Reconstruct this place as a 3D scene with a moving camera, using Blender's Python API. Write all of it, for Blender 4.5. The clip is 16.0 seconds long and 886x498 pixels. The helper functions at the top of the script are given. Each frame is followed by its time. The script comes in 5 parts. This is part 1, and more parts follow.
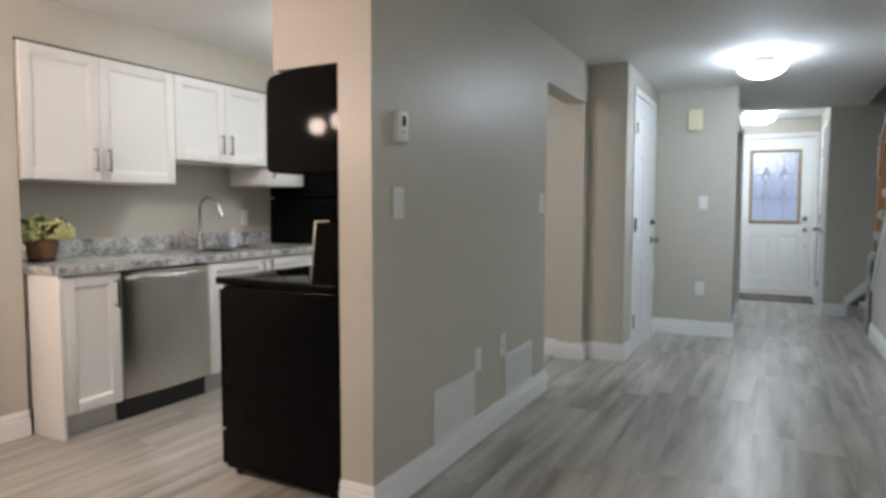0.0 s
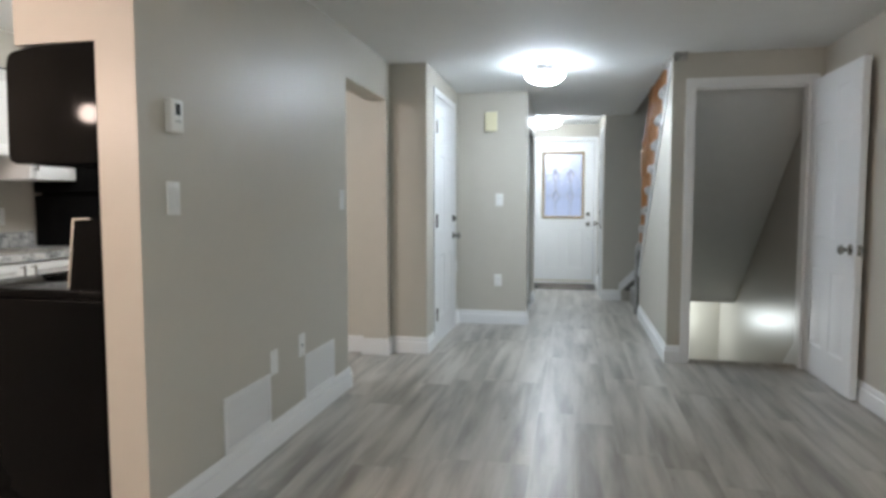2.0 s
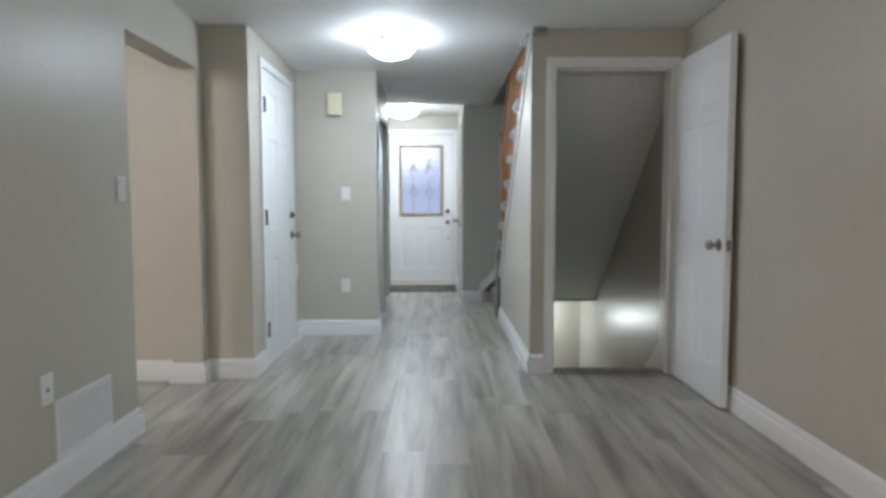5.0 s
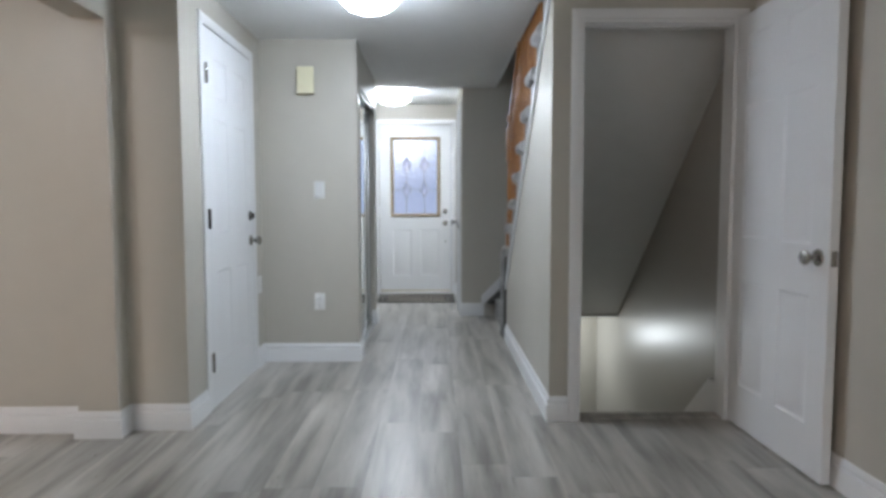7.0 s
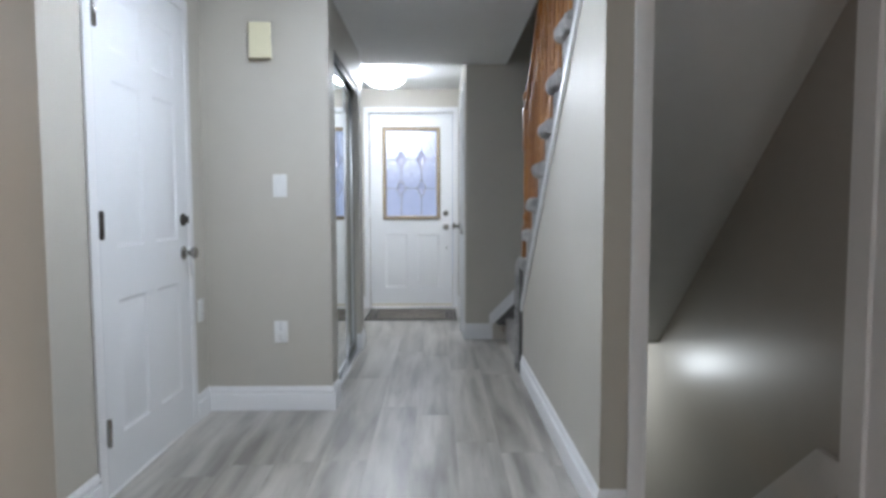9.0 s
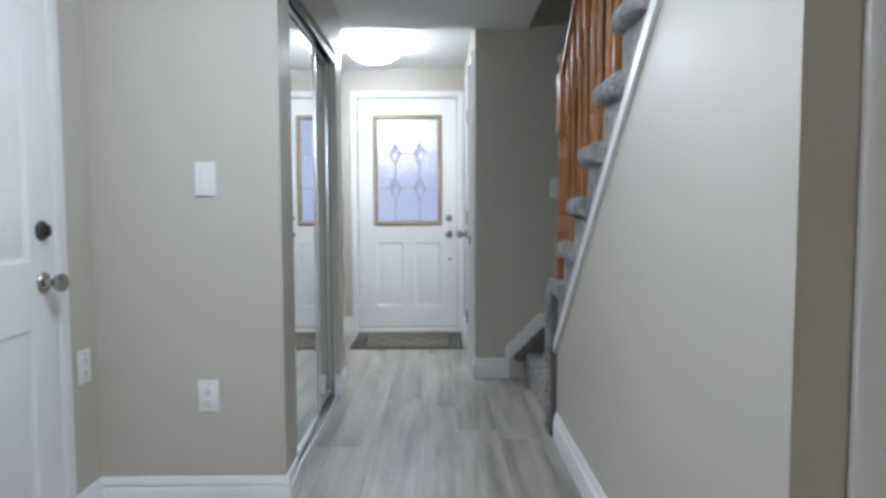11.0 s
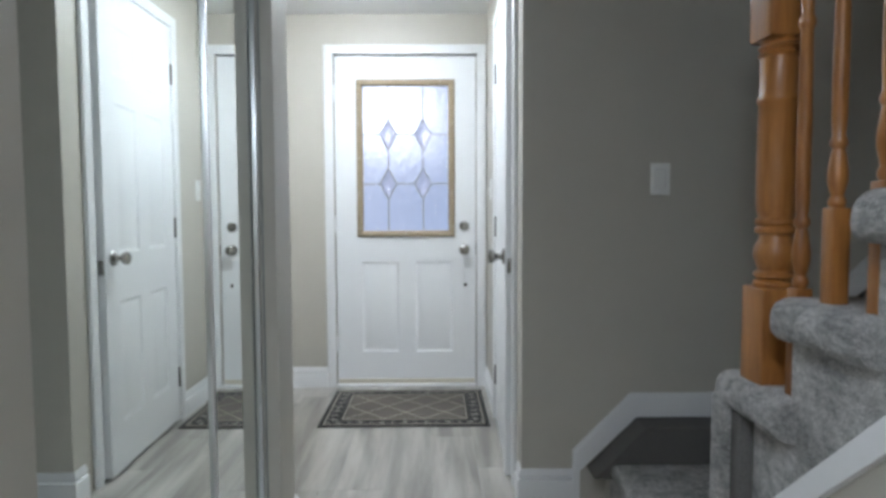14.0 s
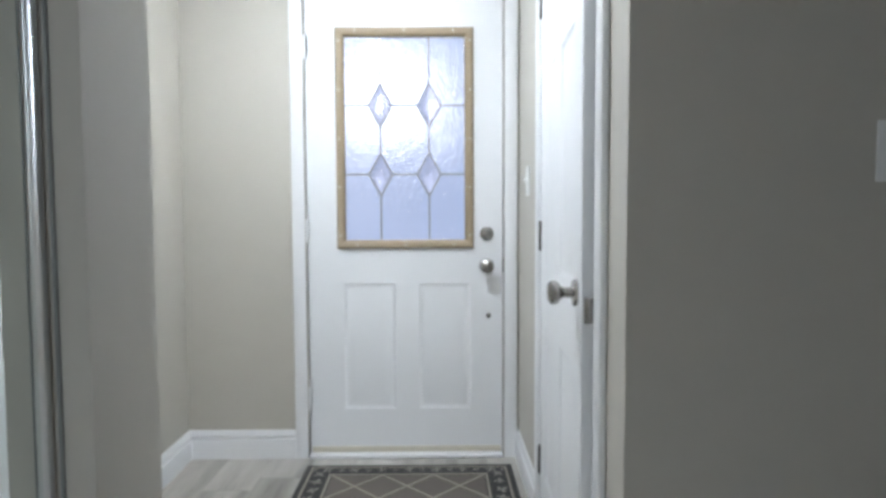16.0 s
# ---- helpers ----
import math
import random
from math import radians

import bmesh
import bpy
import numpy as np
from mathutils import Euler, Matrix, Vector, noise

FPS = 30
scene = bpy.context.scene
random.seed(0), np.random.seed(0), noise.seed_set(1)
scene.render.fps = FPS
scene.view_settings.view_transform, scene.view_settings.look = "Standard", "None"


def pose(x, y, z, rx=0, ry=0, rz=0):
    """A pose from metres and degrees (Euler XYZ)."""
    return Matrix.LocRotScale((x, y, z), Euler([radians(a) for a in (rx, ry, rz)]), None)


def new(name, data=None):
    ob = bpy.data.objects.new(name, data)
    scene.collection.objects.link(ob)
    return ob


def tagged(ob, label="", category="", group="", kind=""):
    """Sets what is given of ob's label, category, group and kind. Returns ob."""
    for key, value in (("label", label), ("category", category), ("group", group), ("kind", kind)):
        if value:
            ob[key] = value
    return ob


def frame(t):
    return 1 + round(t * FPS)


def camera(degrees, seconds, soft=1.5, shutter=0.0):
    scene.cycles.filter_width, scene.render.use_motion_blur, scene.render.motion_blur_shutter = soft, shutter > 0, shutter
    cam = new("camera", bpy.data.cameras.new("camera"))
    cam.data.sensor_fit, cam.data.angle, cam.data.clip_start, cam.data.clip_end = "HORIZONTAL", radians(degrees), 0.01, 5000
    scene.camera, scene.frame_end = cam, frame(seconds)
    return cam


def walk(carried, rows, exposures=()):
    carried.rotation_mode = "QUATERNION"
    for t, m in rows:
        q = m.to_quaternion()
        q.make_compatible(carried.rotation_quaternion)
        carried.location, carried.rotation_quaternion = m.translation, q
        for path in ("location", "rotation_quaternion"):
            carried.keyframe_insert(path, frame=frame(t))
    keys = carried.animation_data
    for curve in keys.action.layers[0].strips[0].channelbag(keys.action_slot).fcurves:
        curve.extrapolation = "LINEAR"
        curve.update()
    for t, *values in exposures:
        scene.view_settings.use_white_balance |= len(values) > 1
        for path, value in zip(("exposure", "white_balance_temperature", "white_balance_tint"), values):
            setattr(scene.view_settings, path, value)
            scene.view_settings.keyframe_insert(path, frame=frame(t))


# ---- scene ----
cam = camera(70.2, 16.0, soft=3.4)
# seconds, eye x y z, tilt, roll, heading
PATH = [
    (0.0, 0.003, -0.004, 1.145, 86.18, -0.09, 27.95),
    (0.5, 0.019, 0.018, 1.145, 86.12, -0.02, 23.90),
    (1.0, 0.041, 0.035, 1.145, 86.04, -0.04, 19.83),
    (1.5, 0.068, 0.047, 1.143, 86.01, 0.00, 15.75),
    (2.0, 0.093, 0.062, 1.138, 85.98, 0.01, 11.59),
    (2.5, 0.116, 0.088, 1.131, 85.94, 0.06, 7.56),
    (3.0, 0.137, 0.141, 1.116, 85.99, 0.09, 4.02),
    (3.5, 0.148, 0.237, 1.101, 86.06, 0.11, 1.54),
    (4.0, 0.157, 0.383, 1.098, 86.01, 0.10, -0.04),
    (6.5, 0.202, 1.465, 1.084, 85.95, 0.11, -0.63),
    (7.0, 0.210, 1.707, 1.081, 85.99, 0.09, -0.59),
    (7.5, 0.212, 1.938, 1.079, 86.02, 0.10, -0.60),
    (8.0, 0.214, 2.195, 1.077, 86.02, 0.19, -0.66),
    (8.5, 0.221, 2.466, 1.071, 86.12, 0.16, -0.62),
    (9.0, 0.232, 2.741, 1.074, 86.13, 0.16, -0.46),
    (9.5, 0.228, 3.017, 1.071, 86.20, 0.15, -0.50),
    (12.0, 0.197, 4.371, 1.077, 86.53, 0.29, -0.49),
    (12.5, 0.181, 4.652, 1.082, 86.55, 0.27, -0.59),
    (13.0, 0.178, 4.933, 1.091, 86.50, 0.29, -0.41),
    (13.5, 0.158, 5.202, 1.092, 86.56, 0.28, -0.51),
    (14.0, 0.138, 5.489, 1.091, 86.62, 0.24, -0.66),
    (14.5, 0.146, 5.738, 1.104, 86.50, 0.35, -0.44),
    (15.0, 0.127, 6.038, 1.100, 86.59, 0.23, -0.50),
    (15.5, 0.114, 6.306, 1.090, 86.77, 0.24, -0.45),
    (16.0, 0.096, 6.608, 1.094, 86.72, 0.26, -0.51),
]
walk(cam, [(t, pose(x, y, z, tilt, roll, heading)) for t, x, y, z, tilt, roll, heading in PATH],
     exposures=[(0.0, -0.08, 6500, 10), (2.0, 0.24, 6500, 10), (4.0, 0.17, 6500, 10), (7.5, 0.0, 6410, 14), (9.5, 0.08, 6380, 15), (12.0, 0.14, 6400, 14), (13.5, 0.14, 6440, 12), (14.5, 0.04, 6450, 12), (16.0, 0.16, 6450, 13)])

# ---- world and lights ----
CEIL = 2.19      # hall ceiling
FOYER_CEIL = 2.29
world = bpy.data.worlds.new("world")
scene.world = world
world.use_nodes = True
wn = world.node_tree
sky = wn.nodes.new("ShaderNodeTexSky")
sky.sky_type = 'NISHITA'
sky.sun_disc = False
sky.sun_elevation = radians(12)
sky.sun_rotation = radians(200)
wn.links.new(sky.outputs[0], wn.nodes["Background"].inputs[0])
wn.nodes["Background"].inputs[1].default_value = 0.10


def lamp(name, loc, power, color, radius):
    data = bpy.data.lights.new(name, "POINT")
    data.energy, data.color, data.shadow_soft_size = power, color, radius
    ob = new(name, data)
    ob.location = loc
    return ob


HALL_LAMP = (-0.125, 4.955)
FOYER_LAMP = (-0.24, 8.50)
DINING_LAMP = (-2.55, 0.35)
HALL_GLOW, FOYER_GLOW, KITCHEN_GLOW, LIVING_FILL, DINING_GLOW = 88.0, 64.0, 66.0, 106.0, 215.0
lamp("basement_bulb", (1.20, 7.50, -0.13), 9.5, (0.90, 1.0, 1.03), 0.07)


# ---- materials ----
def material(name):
    m = bpy.data.materials.new(name)
    m.use_nodes = True
    return m, m.node_tree, m.node_tree.nodes["Principled BSDF"]


def link(tree, a, b):
    tree.links.new(a, b)


def coords(tree, scale=(1, 1, 1), shift=False):
    c = tree.nodes.new("ShaderNodeTexCoord")
    m = tree.nodes.new("ShaderNodeMapping")
    m.inputs["Scale"].default_value = scale
    link(tree, c.outputs["Object"], m.inputs[0])
    if shift:
        info = tree.nodes.new("ShaderNodeObjectInfo")
        mul = tree.nodes.new("ShaderNodeMath")
        mul.operation = 'MULTIPLY'
        mul.inputs[1].default_value = 37.0
        link(tree, info.outputs["Random"], mul.inputs[0])
        link(tree, mul.outputs[0], m.inputs["Location"])
    return m.outputs[0]


def noise_tex(tree, vec, scale, detail=4.0, rough=0.55):
    n = tree.nodes.new("ShaderNodeTexNoise")
    n.inputs["Scale"].default_value, n.inputs["Detail"].default_value, n.inputs["Roughness"].default_value = scale, detail, rough
    link(tree, vec, n.inputs["Vector"])
    return n.outputs["Fac"]


def ramp(tree, fac, stops):
    r = tree.nodes.new("ShaderNodeValToRGB")
    els = r.color_ramp.elements
    while len(els) < len(stops):
        els.new(0.5)
    for e, (p, c) in zip(els, stops):
        e.position, e.color = p, (*c, 1)
    link(tree, fac, r.inputs[0])
    return r.outputs[0]


def mixed(tree, a, b, fac, mode='MIX'):
    m = tree.nodes.new("ShaderNodeMix")
    m.data_type, m.blend_type = 'RGBA', mode
    for socket, v in ((m.inputs[6], a), (m.inputs[7], b), (m.inputs[0], fac)):
        if isinstance(v, (int, float)):
            socket.default_value = v
        elif isinstance(v, tuple):
            socket.default_value = (*v, 1)
        else:
            link(tree, v, socket)
    return m.outputs[2]


def bump(tree, bsdf, height, strength, distance=0.002):
    b = tree.nodes.new("ShaderNodeBump")
    b.inputs["Strength"].default_value, b.inputs["Distance"].default_value = strength, distance
    link(tree, height, b.inputs["Height"])
    link(tree, b.outputs[0], bsdf.inputs["Normal"])


def plain(name, color, rough=0.5, metal=0.0, grain=30.0, vary=0.06, bumps=0.1, coat=0.0):
    """A painted, moulded or metal surface with slight mottling and relief."""
    m, tree, bsdf = material(name)
    v = coords(tree)
    n1, n2 = noise_tex(tree, v, grain, 3), noise_tex(tree, v, 1.7, 2)
    lo = tuple(c * (1 - vary) for c in color)
    hi = tuple(min(1, c * (1 + vary)) for c in color)
    col = mixed(tree, ramp(tree, n1, [(0.3, lo), (0.7, hi)]), ramp(tree, n2, [(0.3, lo), (0.7, hi)]), 0.5)
    link(tree, col, bsdf.inputs["Base Color"])
    bsdf.inputs["Roughness"].default_value, bsdf.inputs["Metallic"].default_value = rough, metal
    bsdf.inputs["Coat Weight"].default_value = coat
    if bumps:
        bump(tree, bsdf, n1, bumps, 0.001)
    return m


def wall_paint(name, color, rough, spread=1.0):
    """Rolled eggshell paint: fine orange peel, faint scuffs."""
    m, tree, bsdf = material(name)
    v = coords(tree)
    fine, mid, broad = noise_tex(tree, v, 420, 2), noise_tex(tree, v, 9, 4), noise_tex(tree, v, 0.8, 3)
    lo, hi = tuple(c * 0.95 for c in color), tuple(c * 1.04 for c in color)
    col = mixed(tree, ramp(tree, mid, [(0.25, lo), (0.75, hi)]), ramp(tree, broad, [(0.25, lo), (0.75, hi)]), 0.6)
    link(tree, col, bsdf.inputs["Base Color"])
    rr = ramp(tree, mid, [(0.2, (rough - 0.05 * spread,) * 3), (0.8, (rough + 0.07 * spread,) * 3)])
    link(tree, rr, bsdf.inputs["Roughness"])
    bump(tree, bsdf, fine, 0.12, 0.0006)
    return m


def laminate():
    m, tree, bsdf = material("grey_oak_laminate")
    v = coords(tree, (1, 1, 1), True)
    stretch = tree.nodes.new("ShaderNodeMapping")
    stretch.inputs["Scale"].default_value = (1.0, 0.08, 1.0)
    link(tree, v, stretch.inputs[0])
    s = stretch.outputs[0]
    wide = tree.nodes.new("ShaderNodeMapping")
    wide.inputs["Scale"].default_value = (1.0, 0.11, 1.0)
    link(tree, v, wide.inputs[0])
    grain, streak = noise_tex(tree, s, 130, 5, 0.6), noise_tex(tree, s, 15, 4, 0.5)
    cloud = noise_tex(tree, wide.outputs[0], 11.0, 3, 0.5)
    cloud.node.inputs["Distortion"].default_value = 0.25
    broad = noise_tex(tree, wide.outputs[0], 3.2, 2, 0.5)
    a = ramp(tree, streak, [(0.30, (0.21, 0.195, 0.175)), (0.5, (0.33, 0.312, 0.284)), (0.70, (0.46, 0.445, 0.41))])
    b = ramp(tree, cloud, [(0.33, (0.125, 0.113, 0.098)), (0.46, (0.29, 0.272, 0.243)), (0.56, (0.41, 0.392, 0.357)), (0.70, (0.52, 0.50, 0.465))])
    g = ramp(tree, grain, [(0.3, (0.80, 0.785, 0.77)), (0.6, (1.0, 1.0, 1.0))])
    h = ramp(tree, broad, [(0.35, (0.90, 0.89, 0.87)), (0.65, (1.22, 1.22, 1.22))])
    col = mixed(tree, mixed(tree, mixed(tree, a, b, 0.62), g, 0.5, 'MULTIPLY'), h, 0.8, 'MULTIPLY')
    info = tree.nodes.new("ShaderNodeObjectInfo")
    tone = ramp(tree, info.outputs["Random"], [(0.0, (0.95, 0.95, 0.95)), (0.5, (1.0, 0.99, 0.975)), (1.0, (1.04, 1.04, 1.035))])
    link(tree, mixed(tree, col, tone, 1.0, 'MULTIPLY'), bsdf.inputs["Base Color"])
    link(tree, ramp(tree, grain, [(0.2, (0.25,) * 3), (0.8, (0.38,) * 3)]), bsdf.inputs["Roughness"])
    bsdf.inputs["Specular IOR Level"].default_value = 0.68
    bump(tree, bsdf, grain, 0.18, 0.0008)
    return m


def carpet():
    m, tree, bsdf = material("grey_plush_carpet")
    v, lean = coords(tree), coords(tree, (1.0, 0.45, 1.0))
    fine, mid, big = noise_tex(tree, lean, 380, 2, 0.6), noise_tex(tree, lean, 85, 4, 0.75), noise_tex(tree, v, 15, 3, 0.6)
    mid.node.inputs["Distortion"].default_value = 0.15
    col = mixed(tree, ramp(tree, mid, [(0.37, (0.22, 0.207, 0.195)), (0.50, (0.48, 0.46, 0.44)), (0.63, (0.80, 0.775, 0.74))]),
                ramp(tree, big, [(0.40, (0.24, 0.23, 0.218)), (0.60, (0.86, 0.835, 0.80))]), 0.42)
    col = mixed(tree, col, ramp(tree, fine, [(0.38, (0.42, 0.42, 0.42)), (0.6, (1, 1, 1))]), 0.7, 'MULTIPLY')
    link(tree, col, bsdf.inputs["Base Color"])
    bsdf.inputs["Roughness"].default_value = 0.95
    bsdf.inputs["Sheen Weight"].default_value = 0.3
    add = tree.nodes.new("ShaderNodeMath")
    link(tree, fine, add.inputs[0])
    link(tree, mid, add.inputs[1])
    bump(tree, bsdf, add.outputs[0], 1.0, 0.012)
    return m


def oak():
    m, tree, bsdf = material("honey_oak_varnish")
    v = coords(tree, (1, 1, 0.09), True)
    g1, g2 = noise_tex(tree, v, 90, 5, 0.6), noise_tex(tree, v, 16, 3)
    col = mixed(tree, ramp(tree, g1, [(0.3, (0.17, 0.056, 0.011)), (0.7, (0.43, 0.178, 0.042))]),
                ramp(tree, g2, [(0.3, (0.19, 0.064, 0.013)), (0.7, (0.46, 0.195, 0.05))]), 0.5)
    link(tree, col, bsdf.inputs["Base Color"])
    bsdf.inputs["Roughness"].default_value = 0.4
    bsdf.inputs["Coat Weight"].default_value = 0.12
    bump(tree, bsdf, g1, 0.1, 0.0006)
    return m


def granite():
    m, tree, bsdf = material("speckled_grey_laminate_top")
    v = coords(tree)
    n1, n2 = noise_tex(tree, v, 34, 5, 0.75), noise_tex(tree, v, 9, 4, 0.7)
    col = mixed(tree, ramp(tree, n1, [(0.38, (0.05, 0.05, 0.05)), (0.47, (0.36, 0.36, 0.35)), (0.6, (0.72, 0.71, 0.69))]),
                ramp(tree, n2, [(0.4, (0.12, 0.13, 0.14)), (0.55, (0.6, 0.6, 0.59))]), 0.45)
    link(tree, col, bsdf.inputs["Base Color"])
    bsdf.inputs["Roughness"].default_value = 0.20
    return m


def steel(name, color, rough, brush=(1, 1, 0.02)):
    m, tree, bsdf = material(name)
    n = noise_tex(tree, coords(tree, brush), 300, 3)
    lo, hi = tuple(c * 0.97 for c in color), tuple(c * 1.02 for c in color)
    link(tree, ramp(tree, n, [(0.3, lo), (0.7, hi)]), bsdf.inputs["Base Color"])
    link(tree, ramp(tree, n, [(0.3, (rough * 0.95,) * 3), (0.7, (rough * 1.06,) * 3)]), bsdf.inputs["Roughness"])
    bsdf.inputs["Metallic"].default_value = 1.0
    return m


def glow(name, color, strength):
    m, tree, bsdf = material(name)
    bsdf.inputs["Base Color"].default_value = (0.85, 0.85, 0.82, 1)
    bsdf.inputs["Roughness"].default_value = 0.3
    bsdf.inputs["Emission Color"].default_value = (*color, 1)
    bsdf.inputs["Emission Strength"].default_value = strength
    return m


WALL = wall_paint("greige_wall_paint", (0.515, 0.485, 0.425), 0.41)
# Glossier wall greige, darkened: the stairwell's dimness is put into the colour.
SATIN = wall_paint("shaded_satin_paint", (0.42, 0.397, 0.36), 0.33, 0.12)
CEILING = wall_paint("white_ceiling_paint", (0.77, 0.775, 0.765), 0.7)
TRIM = plain("white_trim_paint", (0.80, 0.80, 0.80), 0.35, grain=60, vary=0.025, bumps=0.05)
DOOR = plain("white_door_paint", (0.78, 0.785, 0.79), 0.42, grain=220, vary=0.02, bumps=0.12)
PLATE = plain("white_plastic", (0.80, 0.80, 0.78), 0.35, vary=0.02, bumps=0.0)
CREAM = plain("aged_cream_plastic", (0.76, 0.71, 0.50), 0.4, vary=0.03, bumps=0.03)
GREY = plain("grey_plastic", (0.25, 0.26, 0.25), 0.4)
PALEGREY = plain("pale_grey_plastic", (0.60, 0.60, 0.59), 0.4)
DARK = plain("dark_gap", (0.02, 0.02, 0.02), 0.8)
LAMINATE = laminate()
CARPET = carpet()
OAK = oak()
NICKEL = steel("satin_nickel", (0.40, 0.385, 0.365), 0.26, (1, 1, 1))
BRONZE = steel("dark_bronze", (0.10, 0.09, 0.08), 0.4, (1, 1, 1))
ALU = steel("pale_aluminium_track", (0.78, 0.79, 0.80), 0.3, (1, 1, 0.05))
STAINLESS = steel("brushed_stainless", (0.62, 0.60, 0.575), 0.26, (1, 0.01, 0.3))
BLACK = plain("gloss_black_enamel", (0.004, 0.004, 0.004), 0.06, vary=0.1, bumps=0.0)
BLACK.node_tree.nodes["Principled BSDF"].inputs["Specular IOR Level"].default_value = 0.045
BLACKMATT = plain("black_plastic", (0.015, 0.015, 0.015), 0.5)
CABINET = plain("white_thermofoil", (0.78, 0.77, 0.75), 0.4, grain=80, vary=0.02, bumps=0.03)
TOEKICK = plain("grey_toekick", (0.55, 0.53, 0.50), 0.5)
GRANITE = granite()
TAN = plain("tan_plastic_glazing_frame", (0.29, 0.225, 0.145), 0.45, grain=90)
BRASSY = plain("pale_gilt_sweep", (0.60, 0.56, 0.46), 0.4)
LEAD = steel("lead_came", (0.24, 0.235, 0.24), 0.4, (1, 1, 1))


# ---- mesh helpers ----
def box(bm, x0, x1, y0, y1, z0, z1, bevel=0.0, segs=2):
    m = Matrix.Translation(((x0 + x1) / 2, (y0 + y1) / 2, (z0 + z1) / 2)) @ Matrix.Diagonal((abs(x1 - x0), abs(y1 - y0), abs(z1 - z0), 1))
    made = bmesh.ops.create_cube(bm, size=1, matrix=m)
    if bevel:
        edges = list({e for v in made["verts"] for e in v.link_edges})
        bmesh.ops.bevel(bm, geom=edges, offset=bevel, segments=segs, profile=0.5, affect='EDGES')
    return bm


def boxed(*args, **kw):
    return box(bmesh.new(), *args, **kw)


def lathe(bm, rings, segs=24, m=Matrix()):
    """Turn (radius, height) rings about z into a closed solid."""
    loops = []
    for r, h in rings:
        loops.append([bm.verts.new(m @ Vector((r * math.cos(2 * math.pi * i / segs), r * math.sin(2 * math.pi * i / segs), h))) for i in range(segs)])
    for a, b in zip(loops, loops[1:]):
        for i in range(segs):
            bm.faces.new((a[i], a[(i + 1) % segs], b[(i + 1) % segs], b[i]))
    bm.faces.new(list(reversed(loops[0])))
    bm.faces.new(loops[-1])
    bmesh.ops.recalc_face_normals(bm, faces=bm.faces[:])
    return bm


def prism(bm, poly, axis, a, b):
    """Extrude a polygon along an axis from a to b. poly gives the other two coordinates in the axes' order."""
    def at(p, w):
        return {'x': (w, p[0], p[1]), 'y': (p[0], w, p[1]), 'z': (p[0], p[1], w)}[axis]
    va = [bm.verts.new(at(p, a)) for p in poly]
    vb = [bm.verts.new(at(p, b)) for p in poly]
    n = len(poly)
    bm.faces.new(va)
    bm.faces.new(list(reversed(vb)))
    for i in range(n):
        bm.faces.new((va[i], vb[i], vb[(i + 1) % n], va[(i + 1) % n]))
    bmesh.ops.recalc_face_normals(bm, faces=bm.faces[:])
    return bm


def tube(bm, pts, r, segs=10):
    """A round rod along points."""
    pts = [Vector(p) for p in pts]
    loops = []
    for i, p in enumerate(pts):
        d = (pts[min(i + 1, len(pts) - 1)] - pts[max(i - 1, 0)]).normalized()
        q = d.to_track_quat('Z', 'Y')
        loops.append([bm.verts.new(p + q @ Vector((r * math.cos(2 * math.pi * k / segs), r * math.sin(2 * math.pi * k / segs), 0))) for k in range(segs)])
    for a, b in zip(loops, loops[1:]):
        for k in range(segs):
            bm.faces.new((a[k], a[(k + 1) % segs], b[(k + 1) % segs], b[k]))
    bm.faces.new(list(reversed(loops[0])))
    bm.faces.new(loops[-1])
    bmesh.ops.recalc_face_normals(bm, faces=bm.faces[:])
    return bm


def sweep(bm, path, profile):
    """Mitred moulding along plan points; profile of (out, height), out to the right of the way walked."""
    pts = [Vector((*p, 0)) for p in path]
    loops = []
    for i, p in enumerate(pts):
        d0 = (p - pts[i - 1]).normalized() if i else (pts[1] - p).normalized()
        d1 = (pts[i + 1] - p).normalized() if i < len(pts) - 1 else d0
        n0, n1 = Vector((d0.y, -d0.x, 0)), Vector((d1.y, -d1.x, 0))
        n = (n0 + n1).normalized()
        n = n / max(0.3, n.dot(n0))
        loops.append([bm.verts.new(p + n * o + Vector((0, 0, h))) for o, h in profile])
    k = len(profile)
    for a, b in zip(loops, loops[1:]):
        for j in range(k):
            bm.faces.new((a[j], a[(j + 1) % k], b[(j + 1) % k], b[j]))
    bm.faces.new(loops[0])
    bm.faces.new(list(reversed(loops[-1])))
    bmesh.ops.recalc_face_normals(bm, faces=bm.faces[:])
    return bm


def smooth(bm, angle=35):
    for f in bm.faces:
        f.smooth = True
    for e in bm.edges:
        if len(e.link_faces) == 2 and e.calc_face_angle(0) > radians(angle):
            e.smooth = False
    return bm


def part(name, bm, mat, parent=None, label=""):
    mesh = bpy.data.meshes.new(name)
    smooth(bm)
    bm.to_mesh(mesh)
    bm.free()
    mesh.materials.append(mat)
    ob = new(name, mesh)
    if parent is not None:
        ob.parent = parent
    if label:
        ob["label"] = label
    return ob


def thing(name, label, category, m=Matrix(), group="", kind=""):
    ob = tagged(new(name), label, category, group, kind)
    ob.empty_display_size = 0.05
    ob.matrix_basis = m
    return ob


def structure(name, bm, mat, label, category):
    return tagged(part(name, bm, mat), label, category, kind="structure")

